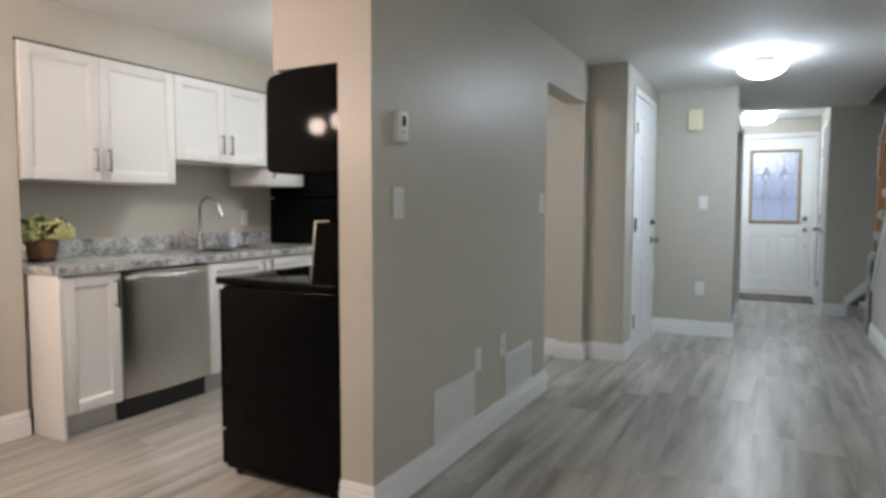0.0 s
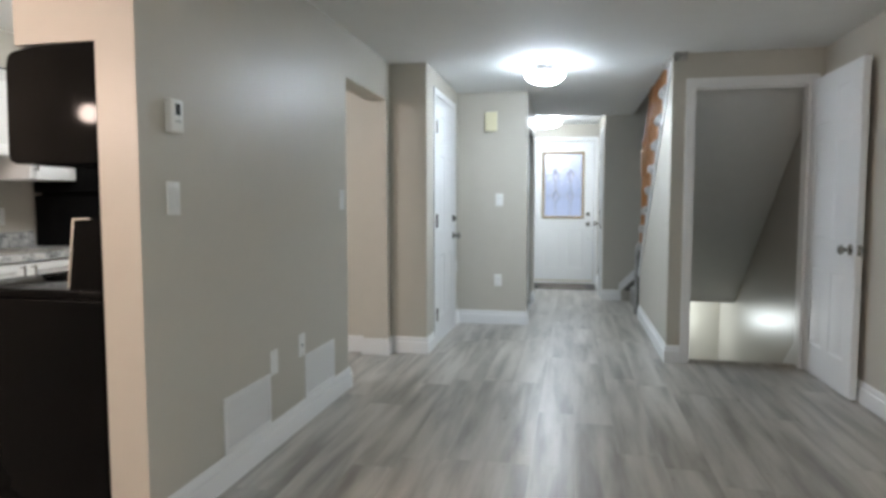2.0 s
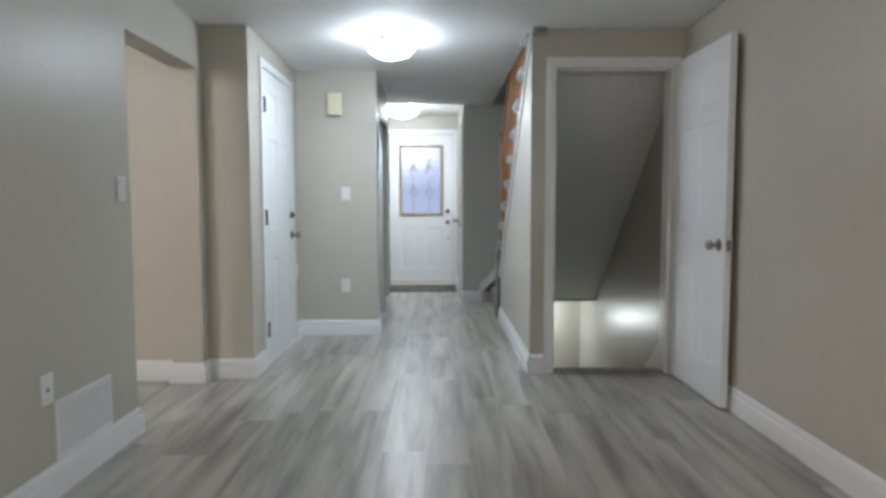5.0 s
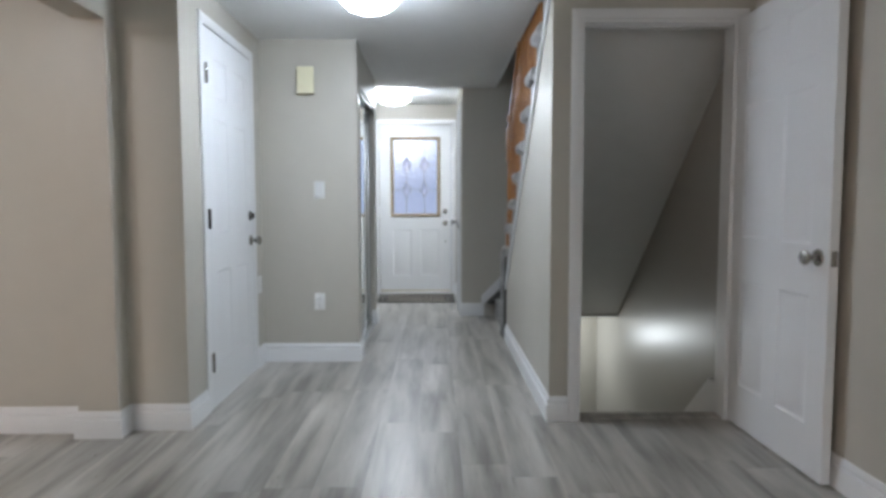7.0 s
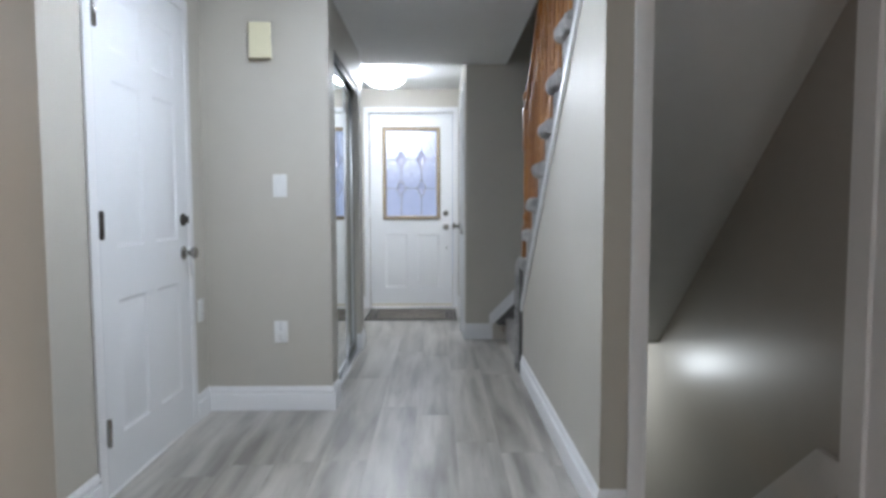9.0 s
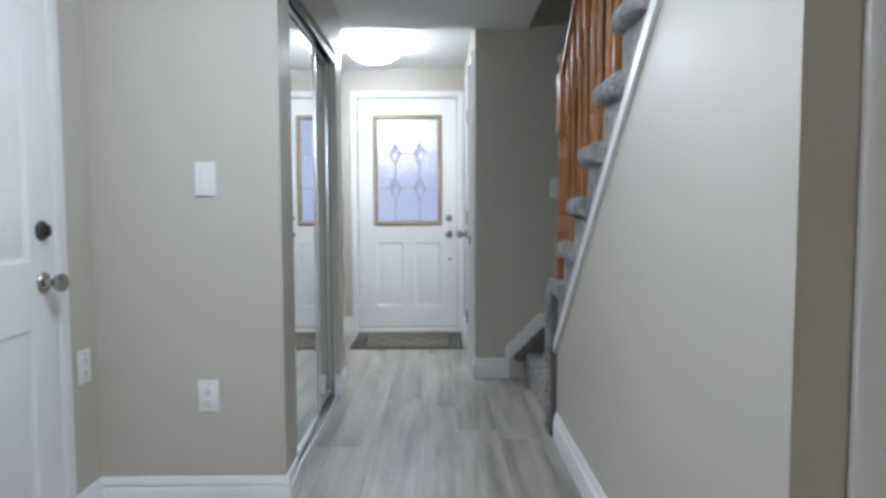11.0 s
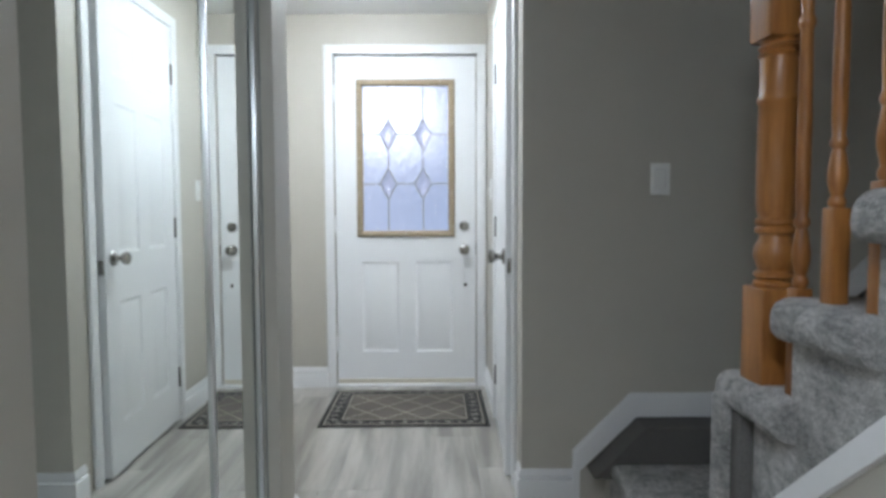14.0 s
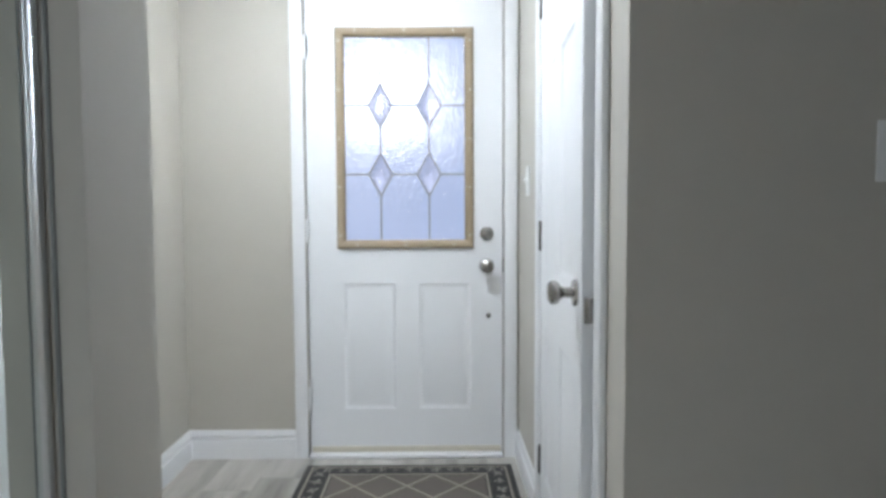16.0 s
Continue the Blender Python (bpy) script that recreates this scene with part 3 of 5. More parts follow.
for i in range(5):
    z = GZ0 + 0.06 + i * (GZ1 - GZ0 - 0.12) / 4
    for x in (GX0 + 0.017, GX1 - 0.017):
        lathe(scr, [(0.0045, 0), (0.0045, 0.0015), (0.002, 0.002)], 10, Matrix.Translation((x, -0.016, z)) @ Matrix.Rotation(radians(90), 4, 'X'))
for i in range(3):
    x = GX0 + 0.09 + i * (GX1 - GX0 - 0.18) / 2
    for z in (GZ0 + 0.017, GZ1 - 0.017):
        lathe(scr, [(0.0045, 0), (0.0045, 0.0015), (0.002, 0.002)], 10, Matrix.Translation((x, -0.016, z)) @ Matrix.Rotation(radians(90), 4, 'X'))
part("screw_caps", scr, BRASSY, gf)["kind"] = "stuff"
pane = part("glass_pane", boxed(hx0 + 0.001, hx1 - 0.001, 0.012, 0.018, hz0 + 0.001, hz1 - 0.001), GLASS, fd, "pebbled obscure glass")
pane.visible_shadow = False
vx = (-0.153 - FD0, 0.061 - FD0)
hzs = (1.566 - 0.016, 1.264 - 0.016)
cm = bmesh.new()
for x in vx:
    segs_ = [hz0]
    for z in sorted(hzs):
        segs_ += [z - 0.095, z + 0.095]
    segs_.append(hz1)
    for i in range(0, len(segs_), 2):
        came(cm, x, segs_[i], x, segs_[i + 1], 0.010)
for z in hzs:
    for a, b in ((hx0, vx[0] - 0.052), (vx[0] + 0.052, vx[1] - 0.052), (vx[1] + 0.052, hx1)):
        came(cm, a, z, b, z, 0.010)
for x in vx:
    for z in hzs:
        for sx in (-1, 1):
            for sz in (-1, 1):
                came(cm, x + sx * 0.052, z, x, z + sz * 0.095, 0.010)
part("leading", cm, LEAD, fd, "grey lead cames in a diamond lattice")
for x in vx:
    for z in hzs:
        b = bmesh.new()
        rim = [b.verts.new((x + dx, 0.010, z + dz)) for dx, dz in ((-0.049, 0), (0, -0.091), (0.049, 0), (0, 0.091))]
        inn = [b.verts.new((x + dx * 0.38, -0.005, z + dz * 0.38)) for dx, dz in ((-0.049, 0), (0, -0.091), (0.049, 0), (0, 0.091))]
        bk = [b.verts.new((x + dx, 0.0115, z + dz)) for dx, dz in ((-0.049, 0), (0, -0.091), (0.049, 0), (0, 0.091))]
        for i in range(4):
            b.faces.new((rim[i], rim[(i + 1) % 4], inn[(i + 1) % 4], inn[i]))
            b.faces.new((bk[i], bk[(i + 1) % 4], rim[(i + 1) % 4], rim[i]))
        b.faces.new(inn)
        b.faces.new(list(reversed(bk)))
        bmesh.ops.recalc_face_normals(b, faces=b.faces[:])
        o = part("bevel_diamond", b, BEVEL_GLASS, fd, "bevelled clear glass diamond")
        o.visible_shadow = False

# outside, seen as a blur through the obscure glass: evening sky with a bright gap
m_, tree_, bsdf_ = material("dusk_outside")
co = tree_.nodes.new("ShaderNodeTexCoord")
dist = tree_.nodes.new("ShaderNodeVectorMath")
dist.operation = 'DISTANCE'
dist.inputs[1].default_value = (-0.50, 14.0, 2.40)
link(tree_, co.outputs["Object"], dist.inputs[0])
hazy = noise_tex(tree_, coords(tree_), 1.1, 3)
base_ = ramp(tree_, hazy, [(0.35, (0.27, 0.35, 0.53)), (0.65, (0.46, 0.55, 0.74))])
gap_ = ramp(tree_, dist.outputs["Value"], [(0.12, (2.3, 2.32, 2.25)), (0.50, (0.55, 0.58, 0.58)), (0.85, (0.0, 0.0, 0.0))])
link(tree_, mixed(tree_, base_, gap_, 1.0, 'ADD'), bsdf_.inputs["Emission Color"])
bsdf_.inputs["Emission Strength"].default_value = 1.1
bsdf_.inputs["Base Color"].default_value = (0, 0, 0, 1)
structure("backdrop", boxed(-7, 7, 14.0, 14.05, -0.5, 7.0), m_, "bluish evening sky outside the front door", "backdrop")
structure("ground", boxed(-7, 7, FRONT + 0.14, 14.0, -0.35, -0.15), plain("porch_concrete", (0.3, 0.3, 0.29), 0.8), "concrete porch floor", "ground")

part("strike", boxed(FW + 0.0005, FW + 0.0055, -0.006, 0.012, 0.815, 0.875), BRONZE, fd, "dark latch strike")
# ---- ceiling lamps ----
def flush_lamp(label, x, y, top, strength, color, r=0.16, pan=0.93):
    ob = thing("ceiling_lamp", label, "ceiling lamp", Matrix.Translation((x, y, top)), group="flush ceiling lamps")
    part("canopy", lathe(bmesh.new(), [(0.074, 0.0), (0.074, -0.014), (0.066, -0.044), (0.05, -0.058)], 32), PALEGREY, ob, "pale grey canopy")
    # Added disc: blocks the bowl's upward light, its radius sets the ceiling halo.
    part("pan", lathe(bmesh.new(), [(0.05, -0.055), (r * pan, -0.066), (r * pan, -0.070), (0.05, -0.070)], 40), TRIM, ob, "white pan added to hold light off the ceiling")
    prof = [(r * 0.30, -0.0705), (r * 0.96, -0.0705), (r, -0.074), (r * 0.985, -0.082), (r * 0.90, -0.100), (r * 0.72, -0.121), (r * 0.45, -0.138), (r * 0.16, -0.147), (0.012, -0.1482)]
    part("glass_shade", lathe(bmesh.new(), prof, 40), glow("lit_opal_glass", color, strength), ob, "lit white opal glass bowl")
    part("finial", lathe(bmesh.new(), [(0.010, -0.147), (0.011, -0.153), (0.006, -0.159), (0.003, -0.162)], 16), NICKEL, ob)
    return ob


flush_lamp("lit opal glass bowl lamp on the hall ceiling", HALL_LAMP[0], HALL_LAMP[1], CEIL, HALL_GLOW, (0.86, 1.0, 1.14), 0.150, 0.89)
flush_lamp("lit opal glass bowl lamp on the foyer ceiling", FOYER_LAMP[0], FOYER_LAMP[1], FOYER_CEIL, FOYER_GLOW, (0.89, 1.0, 1.10), 0.175, 0.5)

# ---- mirrored closet ----
MIRROR = material("mirror_silvering")[0]
bs = MIRROR.node_tree.nodes["Principled BSDF"]
bs.inputs["Base Color"].default_value = (0.86, 0.90, 0.88, 1)
bs.inputs["Metallic"].default_value = 1.0
bs.inputs["Roughness"].default_value = 0.015
cl = thing("mirrored_closet_doors", "two sliding mirror doors in pale metal frames", "closet doors")
def sliding(y0, y1, x):
    f = part("mirror_door", boxed(x - 0.013, x - 0.006, y0, y1, 0.035, 1.895), ALU, cl, "framed sliding mirror")
    part("mirror", boxed(x - 0.006, x - 0.003, y0 + 0.008, y1 - 0.008, 0.05, 1.885), MIRROR, f, "clear silvered mirror")
    for a, c in ((y0, y0 + 0.014), (y1 - 0.014, y1)):
        part("stile", boxed(x - 0.006, x + 0.005, a, c, 0.03, 1.90, bevel=0.003), ALU, f, "pale metal stile")
    for a, c in ((0.03, 0.055), (1.885, 1.90)):
        part("rail", boxed(x - 0.005, x + 0.004, y0 + 0.014, y1 - 0.014, a, c, bevel=0.002), ALU, f)
sliding(6.215, 6.935, CLOSX - 0.040)
sliding(6.915, 7.405, CLOSX - 0.064)
part("bottom_track", box(box(boxed(CLOSX - 0.115, CLOSX - 0.012, 6.212, 7.408, 0.001, 0.010, bevel=0.002), CLOSX - 0.020, CLOSX - 0.014, 6.212, 7.408, 0.010, 0.026), CLOSX - 0.096, CLOSX - 0.090, 6.212, 7.408, 0.010, 0.024), ALU, cl, "double floor track")
part("top_track", box(box(boxed(CLOSX - 0.115, CLOSX - 0.012, 6.212, 7.408, 1.925, 1.935), CLOSX - 0.020, CLOSX - 0.014, 6.212, 7.408, 1.895, 1.925), CLOSX - 0.096, CLOSX - 0.090, 6.212, 7.408, 1.90, 1.925), BRONZE, cl, "dark head track")

# Thin grey strip put in for the dark of the gap beside the pier.
part("gap_shade_strip", boxed(CLOSX - 0.053, CLOSX - 0.049, 7.404, 7.4095, 0.03, 1.895), GREY, cl, "dark grey strip standing for the shaded gap beside the pier")

# ---- door mat ----
mat_t = thing("door_mat", "dark woven mat with tan diamond lattice and patterned border", "door mat", Matrix.Translation((-0.03, 8.955, 0)))
MATDARK = plain("charcoal_pile", (0.030, 0.028, 0.027), 0.95, grain=300, vary=0.4, bumps=0.6)
MATTAUPE = plain("taupe_pile", (0.115, 0.098, 0.082), 0.95, grain=260, vary=0.35, bumps=0.6)
MATTAN = plain("pale_tan_pile", (0.30, 0.27, 0.225), 0.95, grain=260, vary=0.35, bumps=0.5)
mw, ml = 0.44, 0.325
part("base", boxed(-mw, mw, -ml, ml, 0.0005, 0.007, bevel=0.003), MATDARK, mat_t)
iw, il = 0.315, 0.215
part("field", boxed(-iw, iw, -il, il, 0.006, 0.0080), MATTAUPE, mat_t, "taupe field")
b = bmesh.new()
for w_, l_, t_ in ((mw - 0.025, ml - 0.025, 0.008), (iw + 0.014, il + 0.012, 0.008)):
    box(b, -w_, w_, -l_, -l_ + t_, 0.006, 0.0086)
    box(b, -w_, w_, l_ - t_, l_, 0.006, 0.0086)
    box(b, -w_, -w_ + t_, -l_ + t_, l_ - t_, 0.006, 0.0086)
    box(b, w_ - t_, w_, -l_ + t_, l_ - t_, 0.006, 0.0086)
part("border_line", b, MATTAN, mat_t, "pale border lines")["kind"] = "stuff"
b = bmesh.new()
def band(x0, y0, x1, y1, w_):
    d = Vector((x1 - x0, y1 - y0, 0))
    mm = Matrix.Translation(((x0 + x1) / 2, (y0 + y1) / 2, 0.0083)) @ Matrix.Rotation(math.atan2(d.y, d.x), 4, 'Z')
    bmesh.ops.create_cube(b, size=1, matrix=mm @ Matrix.Diagonal((d.length, w_, 0.0012, 1)))
nx, ny = 3, 2
for i in range(-2, nx + 2):
    for s in (1, -1):
        xa = -iw + i * 2 * iw / nx
        span = 2 * il * (2 * iw / nx) / (2 * il / ny) 
        xs_, ys_, xe_, ye_ = xa, -il * s, xa + span, il * s
        # clip to the field
        def clip(px, py, qx, qy):
            if px < -iw:
                py += (qy - py) * (-iw - px) / (qx - px); px = -iw
            if qx > iw:
                qy = py + (qy - py) * (iw - px) / (qx - px); qx = iw
            return px, py, qx, qy
        if xe_ > -iw + 0.01 and xs_ < iw - 0.01:
            band(*clip(xs_, ys_, xe_, ye_), 0.009)
part("lattice", b, MATTAN, mat_t, "tan diamond lattice")
b = bmesh.new()
r_ = random.Random(8)
def leafy(x, y, a, s):
    for k in range(4):
        aa = a + k * 1.5708 + r_.uniform(-0.3, 0.3)
        l = s * r_.uniform(0.6, 1.0)
        band(x + 0.004 * math.cos(aa), y + 0.004 * math.sin(aa), x + l * math.cos(aa), y + l * math.sin(aa), l * 0.45)
for i in range(15):
    x = -0.40 + i * 0.8 / 14
    for y in (-0.268, 0.268):
        leafy(x, y, i * 0.7, 0.024 if i % 2 else 0.016)
for i in range(7):
    y = -0.225 + i * 0.075
    for x in (-0.372, 0.372):
        leafy(x, y, i * 0.9, 0.030)
part("border_motif", b, plain("grey_tan_pile", (0.24, 0.225, 0.20), 0.95, grain=260, vary=0.4), mat_t, "scrolling leaf border motifs")["kind"] = "stuff"

# ---- staircase ----
st = thing("staircase", "carpeted stair flight with grey plush treads", "staircase", kind="structure")
SX0, SX1 = STW - 0.032, RIGHT + 0.027
TREADS = 10
bm = bmesh.new()
poly = [(NOSE_Y - 0.03, 0.20)]
for k in range(TREADS):
    yk = NOSE_Y - 0.03 - k * RUN
    poly += [(yk, NOSE_Z - 0.01 + k * RISE), (yk - RUN, NOSE_Z - 0.01 + k * RISE)]
yend = NOSE_Y - 0.03 - TREADS * RUN
side = [(6.722, nose_line(6.722, TRIM_DROP)), (6.722, NOSE_Z - 0.01)] + poly[2:] + [(yend, nose_line(yend, TRIM_DROP) + 0.02)]
prism(bm, side, 'x', STW + 0.004, STW + 0.09)
body_poly = poly + [(yend, nose_line(yend, 0.33)), (6.74, nose_line(6.74, 0.33)), (6.74, 0.50)]
body_poly[0] = (NOSE_Y - 0.03, 0.50)
prism(bm, body_poly, 'x', STW + 0.09, SX1)
part("flight_body", bm, CARPET, st, "grey plush carpet over stringer and risers")
tread_meshes = []
def tread(z, y_front, y_back, x0=SX0, x1=SX1, seed=0):
    """A carpet-wrapped tread with a full, slightly uneven bullnose."""
    b = bmesh.new()
    box(b, x0, x1, y_back, y_front, z - 0.078, z)
    ed = [e for e in b.edges if (abs(e.verts[0].co.x - x0) < 1e-5 and abs(e.verts[1].co.x - x0) < 1e-5)
          or (abs(e.verts[0].co.y - y_front) < 1e-5 and abs(e.verts[1].co.y - y_front) < 1e-5)]
    bmesh.ops.bevel(b, geom=ed, offset=0.033, segments=5, profile=0.5, affect='EDGES')
    bmesh.ops.subdivide_edges(b, edges=[e for e in b.edges if e.calc_length() > 0.08], cuts=5, use_grid_fill=True)
    for v in b.verts:
        n = noise.noise(Vector((v.co.x * 17, v.co.y * 17, v.co.z * 17 + seed * 3.1)))
        v.co += Vector((n * 0.006 if v.co.x < x0 + 0.1 else 0, n * 0.004, n * 0.005))
    return part("tread", b, CARPET, st)
for k in range(TREADS):
    yf = NOSE_Y + 0.005 - k * RUN
    tread(NOSE_Z + 0.022 + k * RISE, yf, yf - RUN - 0.055, seed=k)
# lower quarter-turn
part("landing_step", box(box(boxed(STW - 0.008, 1.30, 7.066, RW - 0.001, 0.131, 0.186, bevel=0.018, segs=3), STW - 0.008, STW + 0.10, 6.83, 7.08, 0.125, 0.186, 0.018), STW + 0.004, STW + 0.03, 6.83, RW - 0.001, 0.0, 0.15), CARPET, st)
part("landing_step", boxed(1.285, SX1, 7.066, RW - 0.001, 0.131, 0.376, bevel=0.018, segs=3), CARPET, st)
part("landing_step", boxed(1.36, SX1, 6.88, 7.30, 0.3, 0.566, bevel=0.018, segs=3), CARPET, st)
part("end_post", boxed(STW - 0.042, STW + 0.10, 6.776, 6.832, 0.0, 0.712, bevel=0.022, segs=3), CARPET, st, "carpet-wrapped stringer end")
# Darker copy of the carpet: shade on recess and winder riser, as colour.
SHADE_CARPET = plain("shaded_carpet", (0.12, 0.113, 0.106), 0.95, grain=260, vary=0.4, bumps=0.5)
part("shaded_carpet_strip", boxed(STW - 0.018, STW + 0.044, 6.732, 6.7765, 0.0, 0.695, bevel=0.004), SHADE_CARPET, st, "carpet strip beside the stringer end, shade put into its colour")
part("end_recess", boxed(STW + 0.045, STW + 0.10, 6.722, 6.80, 0.0, 0.70), CARPET, st, "recessed carpet below the first tread")
part("winder_riser", prism(bmesh.new(), [(0.70, 0.135), (0.885, 0.320), (1.21, 0.320), (1.425, 0.52), (1.74, 0.80), (1.74, 0.135)], 'y', 7.68, RW - 0.002), SHADE_CARPET, st, "winder riser carpet, darkened to stand for shade")
# white cap along the stringer
bm = bmesh.new()
y0, y1 = 6.735, BDW + 0.0
lo, hi = TRIM_DROP + 0.003, TRIM_DROP - 0.053
prism(bm, [(y0, nose_line(y0, lo)), (y0, nose_line(y0, hi)), (y1, nose_line(y1, hi)), (y1, nose_line(y1, lo))], 'x', STW - 0.014, STW + 0.004)
structure("stair_trim", bm, TRIM, "white sloping stringer trim board", "trim")
# skirting that climbs the wall at the stair's foot
bm = bmesh.new()
top = [(0.645, 0.186), (0.860, 0.402), (1.178, 0.402), (1.385, 0.590), (1.75, 0.92)]
bot = [(1.75, 0.825), (1.42, 0.525), (1.205, 0.325), (0.880, 0.325), (0.672, 0.122), (0.672, 0.0), (0.645, 0.0)]
prism(bm, top + bot, 'y', RW - 0.016, RW)
structure("stair_skirt", bm, TRIM, "white skirting board climbing the stair wall", "trim")
bm = bmesh.new()
for (xa, za), (xb, zb) in zip(top, top[1:]):
    prism(bm, [(xa, za - 0.004), (xb, zb - 0.004), (xb, zb + 0.012), (xa, za + 0.012)], 'y', RW - 0.011, RW)
structure("stair_skirt_bead", bm, TRIM, "white moulded bead on the skirting", "trim")
baseboard("baseboard_stair_foot", [(FRX, 7.875), (FRX, RW), (0.646, RW)])

# newel, balusters and handrail
BX = 0.800
def turned(b, z0, z1, prof, x=0.0, y=0.0, segs=20):
    lathe(b, [(r, z0 + (z1 - z0) * h) for r, h in prof], segs, Matrix.Translation((x, y, 0)))
bal = thing("stair_railing", "honey oak railing with turned balusters", "stair railing")
NX, NY, NZ = 0.809, 6.726, 0.745
NEWEL = [(0.032, 0), (0.0425, 0.012), (0.0425, 0.030), (0.035, 0.040), (0.042, 0.052), (0.042, 0.066), (0.034, 0.078), (0.036, 0.09), (0.0435, 0.13), (0.0435, 0.155), (0.040, 0.18), (0.033, 0.205), (0.032, 0.22), (0.041, 0.232), (0.042, 0.245), (0.036, 0.258), (0.041, 0.268), (0.041, 0.282), (0.035, 0.295), (0.0395, 0.33), (0.041, 0.50), (0.0395, 0.745), (0.043, 0.755), (0.043, 0.772), (0.0385, 0.785), (0.039, 0.93), (0.044, 0.942), (0.037, 0.955), (0.044, 0.97), (0.036, 0.982), (0.041, 1.0)]
def newel(x, y, z0, k, label):
    """A square base, a turned shaft with beads, a chamfered head block and a ball; k thins it."""
    b = bmesh.new()
    w = 0.044 * k
    box(b, x - w, x + w, y - w, y + w, z0, 0.940, 0.005)
    turned(b, 0.936, 1.42, [(r * k * 0.92, h) for r, h in NEWEL], x, y, 28)
    box(b, x - w, x + w, y - w, y + w, 1.418, 1.69, 0.011)
    turned(b, 1.688, 1.80, [(r * k, h) for r, h in ((0.030, 0), (0.030, 0.06), (0.018, 0.14), (0.020, 0.2), (0.034, 0.30), (0.043, 0.46), (0.046, 0.62), (0.042, 0.78), (0.030, 0.92), (0.010, 1.0))], x, y, 28)
    return part("newel_post", b, OAK, bal, label)
newel(NX, NY, NZ, 1.0, "turned oak newel with ball top")
RAIL0 = (6.76, 1.60)
rail_z = lambda y: RAIL0[1] + (RAIL0[0] - y) * SLOPE
bm = bmesh.new()
prof = [(-0.03, 0.0), (0.03, 0.0), (0.032, 0.018), (0.026, 0.04), (0.012, 0.05), (-0.012, 0.05), (-0.026, 0.04), (-0.032, 0.018)]
ra, rb = 6.70, 4.95
la = [bm.verts.new((BX + px, ra, rail_z(ra) + pz)) for px, pz in prof]
lb = [bm.verts.new((BX + px, rb, rail_z(rb) + pz)) for px, pz in prof]
for i in range(8):
    bm.faces.new((la[i], la[(i + 1) % 8], lb[(i + 1) % 8], lb[i]))
bm.faces.new(list(reversed(la)))
bm.faces.new(lb)
bmesh.ops.recalc_face_normals(bm, faces=bm.faces[:])
part("handrail", bm, OAK, bal, "moulded oak handrail")
BPROF = [(0.012, 0), (0.0165, 0.015), (0.0165, 0.03), (0.012, 0.045), (0.0185, 0.09), (0.0195, 0.12), (0.014, 0.185), (0.0115, 0.20), (0.0165, 0.212), (0.0165, 0.228), (0.0120, 0.243), (0.0145, 0.30), (0.0150, 0.55), (0.0125, 0.84), (0.0165, 0.855), (0.0165, 0.875), (0.012, 0.89), (0.014, 0.955), (0.0175, 0.975), (0.012, 1.0)]
for k in range(0, TREADS - 1):
    ztop = NOSE_Z + 0.02 + k * RISE
    yf = NOSE_Y - k * RUN
    for j, off in enumerate((0.236, 0.334)):
        y = yf - off + 0.02
        zr = rail_z(y) + 0.006
        b = bmesh.new()
        box(b, BX - 0.0155, BX + 0.0155, y - 0.0155, y + 0.0155, ztop - 0.004 + (RISE if j else 0.0), ztop + 0.20 + (0.145 if j else 0.0), 0.003)
        z0 = ztop + 0.198 + (0.145 if j else 0.0)
        z1 = zr - 0.23
        turned(b, z0, z1, [(rr * 0.84, h) for rr, h in BPROF], BX, y, 16)
        box(b, BX - 0.0155, BX + 0.0155, y - 0.0155, y + 0.0155, z1 - 0.002, zr, 0.003)
        part("baluster", b, OAK, bal)

# ---- basement stairs ----
bs_ = thing("basement_stairs", "steep carpeted stairs going down to the basement", "staircase", kind="structure")
for k in range(12):
    part("tread", boxed(STW + 0.10, RIGHT + 0.027, BDW + 0.09 + k * 0.215, BDW + 0.09 + (k + 1) * 0.215 + 0.03, -0.19 * (k + 1) - 0.19, -0.19 * (k + 1), bevel=0.01), CARPET, bs_)
structure("threshold_basement", boxed(BD0, BD1, BDW + 0.03, BDW + 0.115, -0.01, 0.006, bevel=0.004), LAMINATE, "grey laminate stair nosing", "threshold")
bm = bmesh.new()
prism(bm, [(BDW + 0.112, 0.0), (BDW + 0.112, 0.104), (5.19, 0.104), (7.7, -2.14), (7.7, -2.30), (5.02, 0.0)], 'x', RIGHT + 0.002, RIGHT + 0.027)
structure("basement_skirt", bm, TRIM, "white skirting going down the basement stairs", "trim")

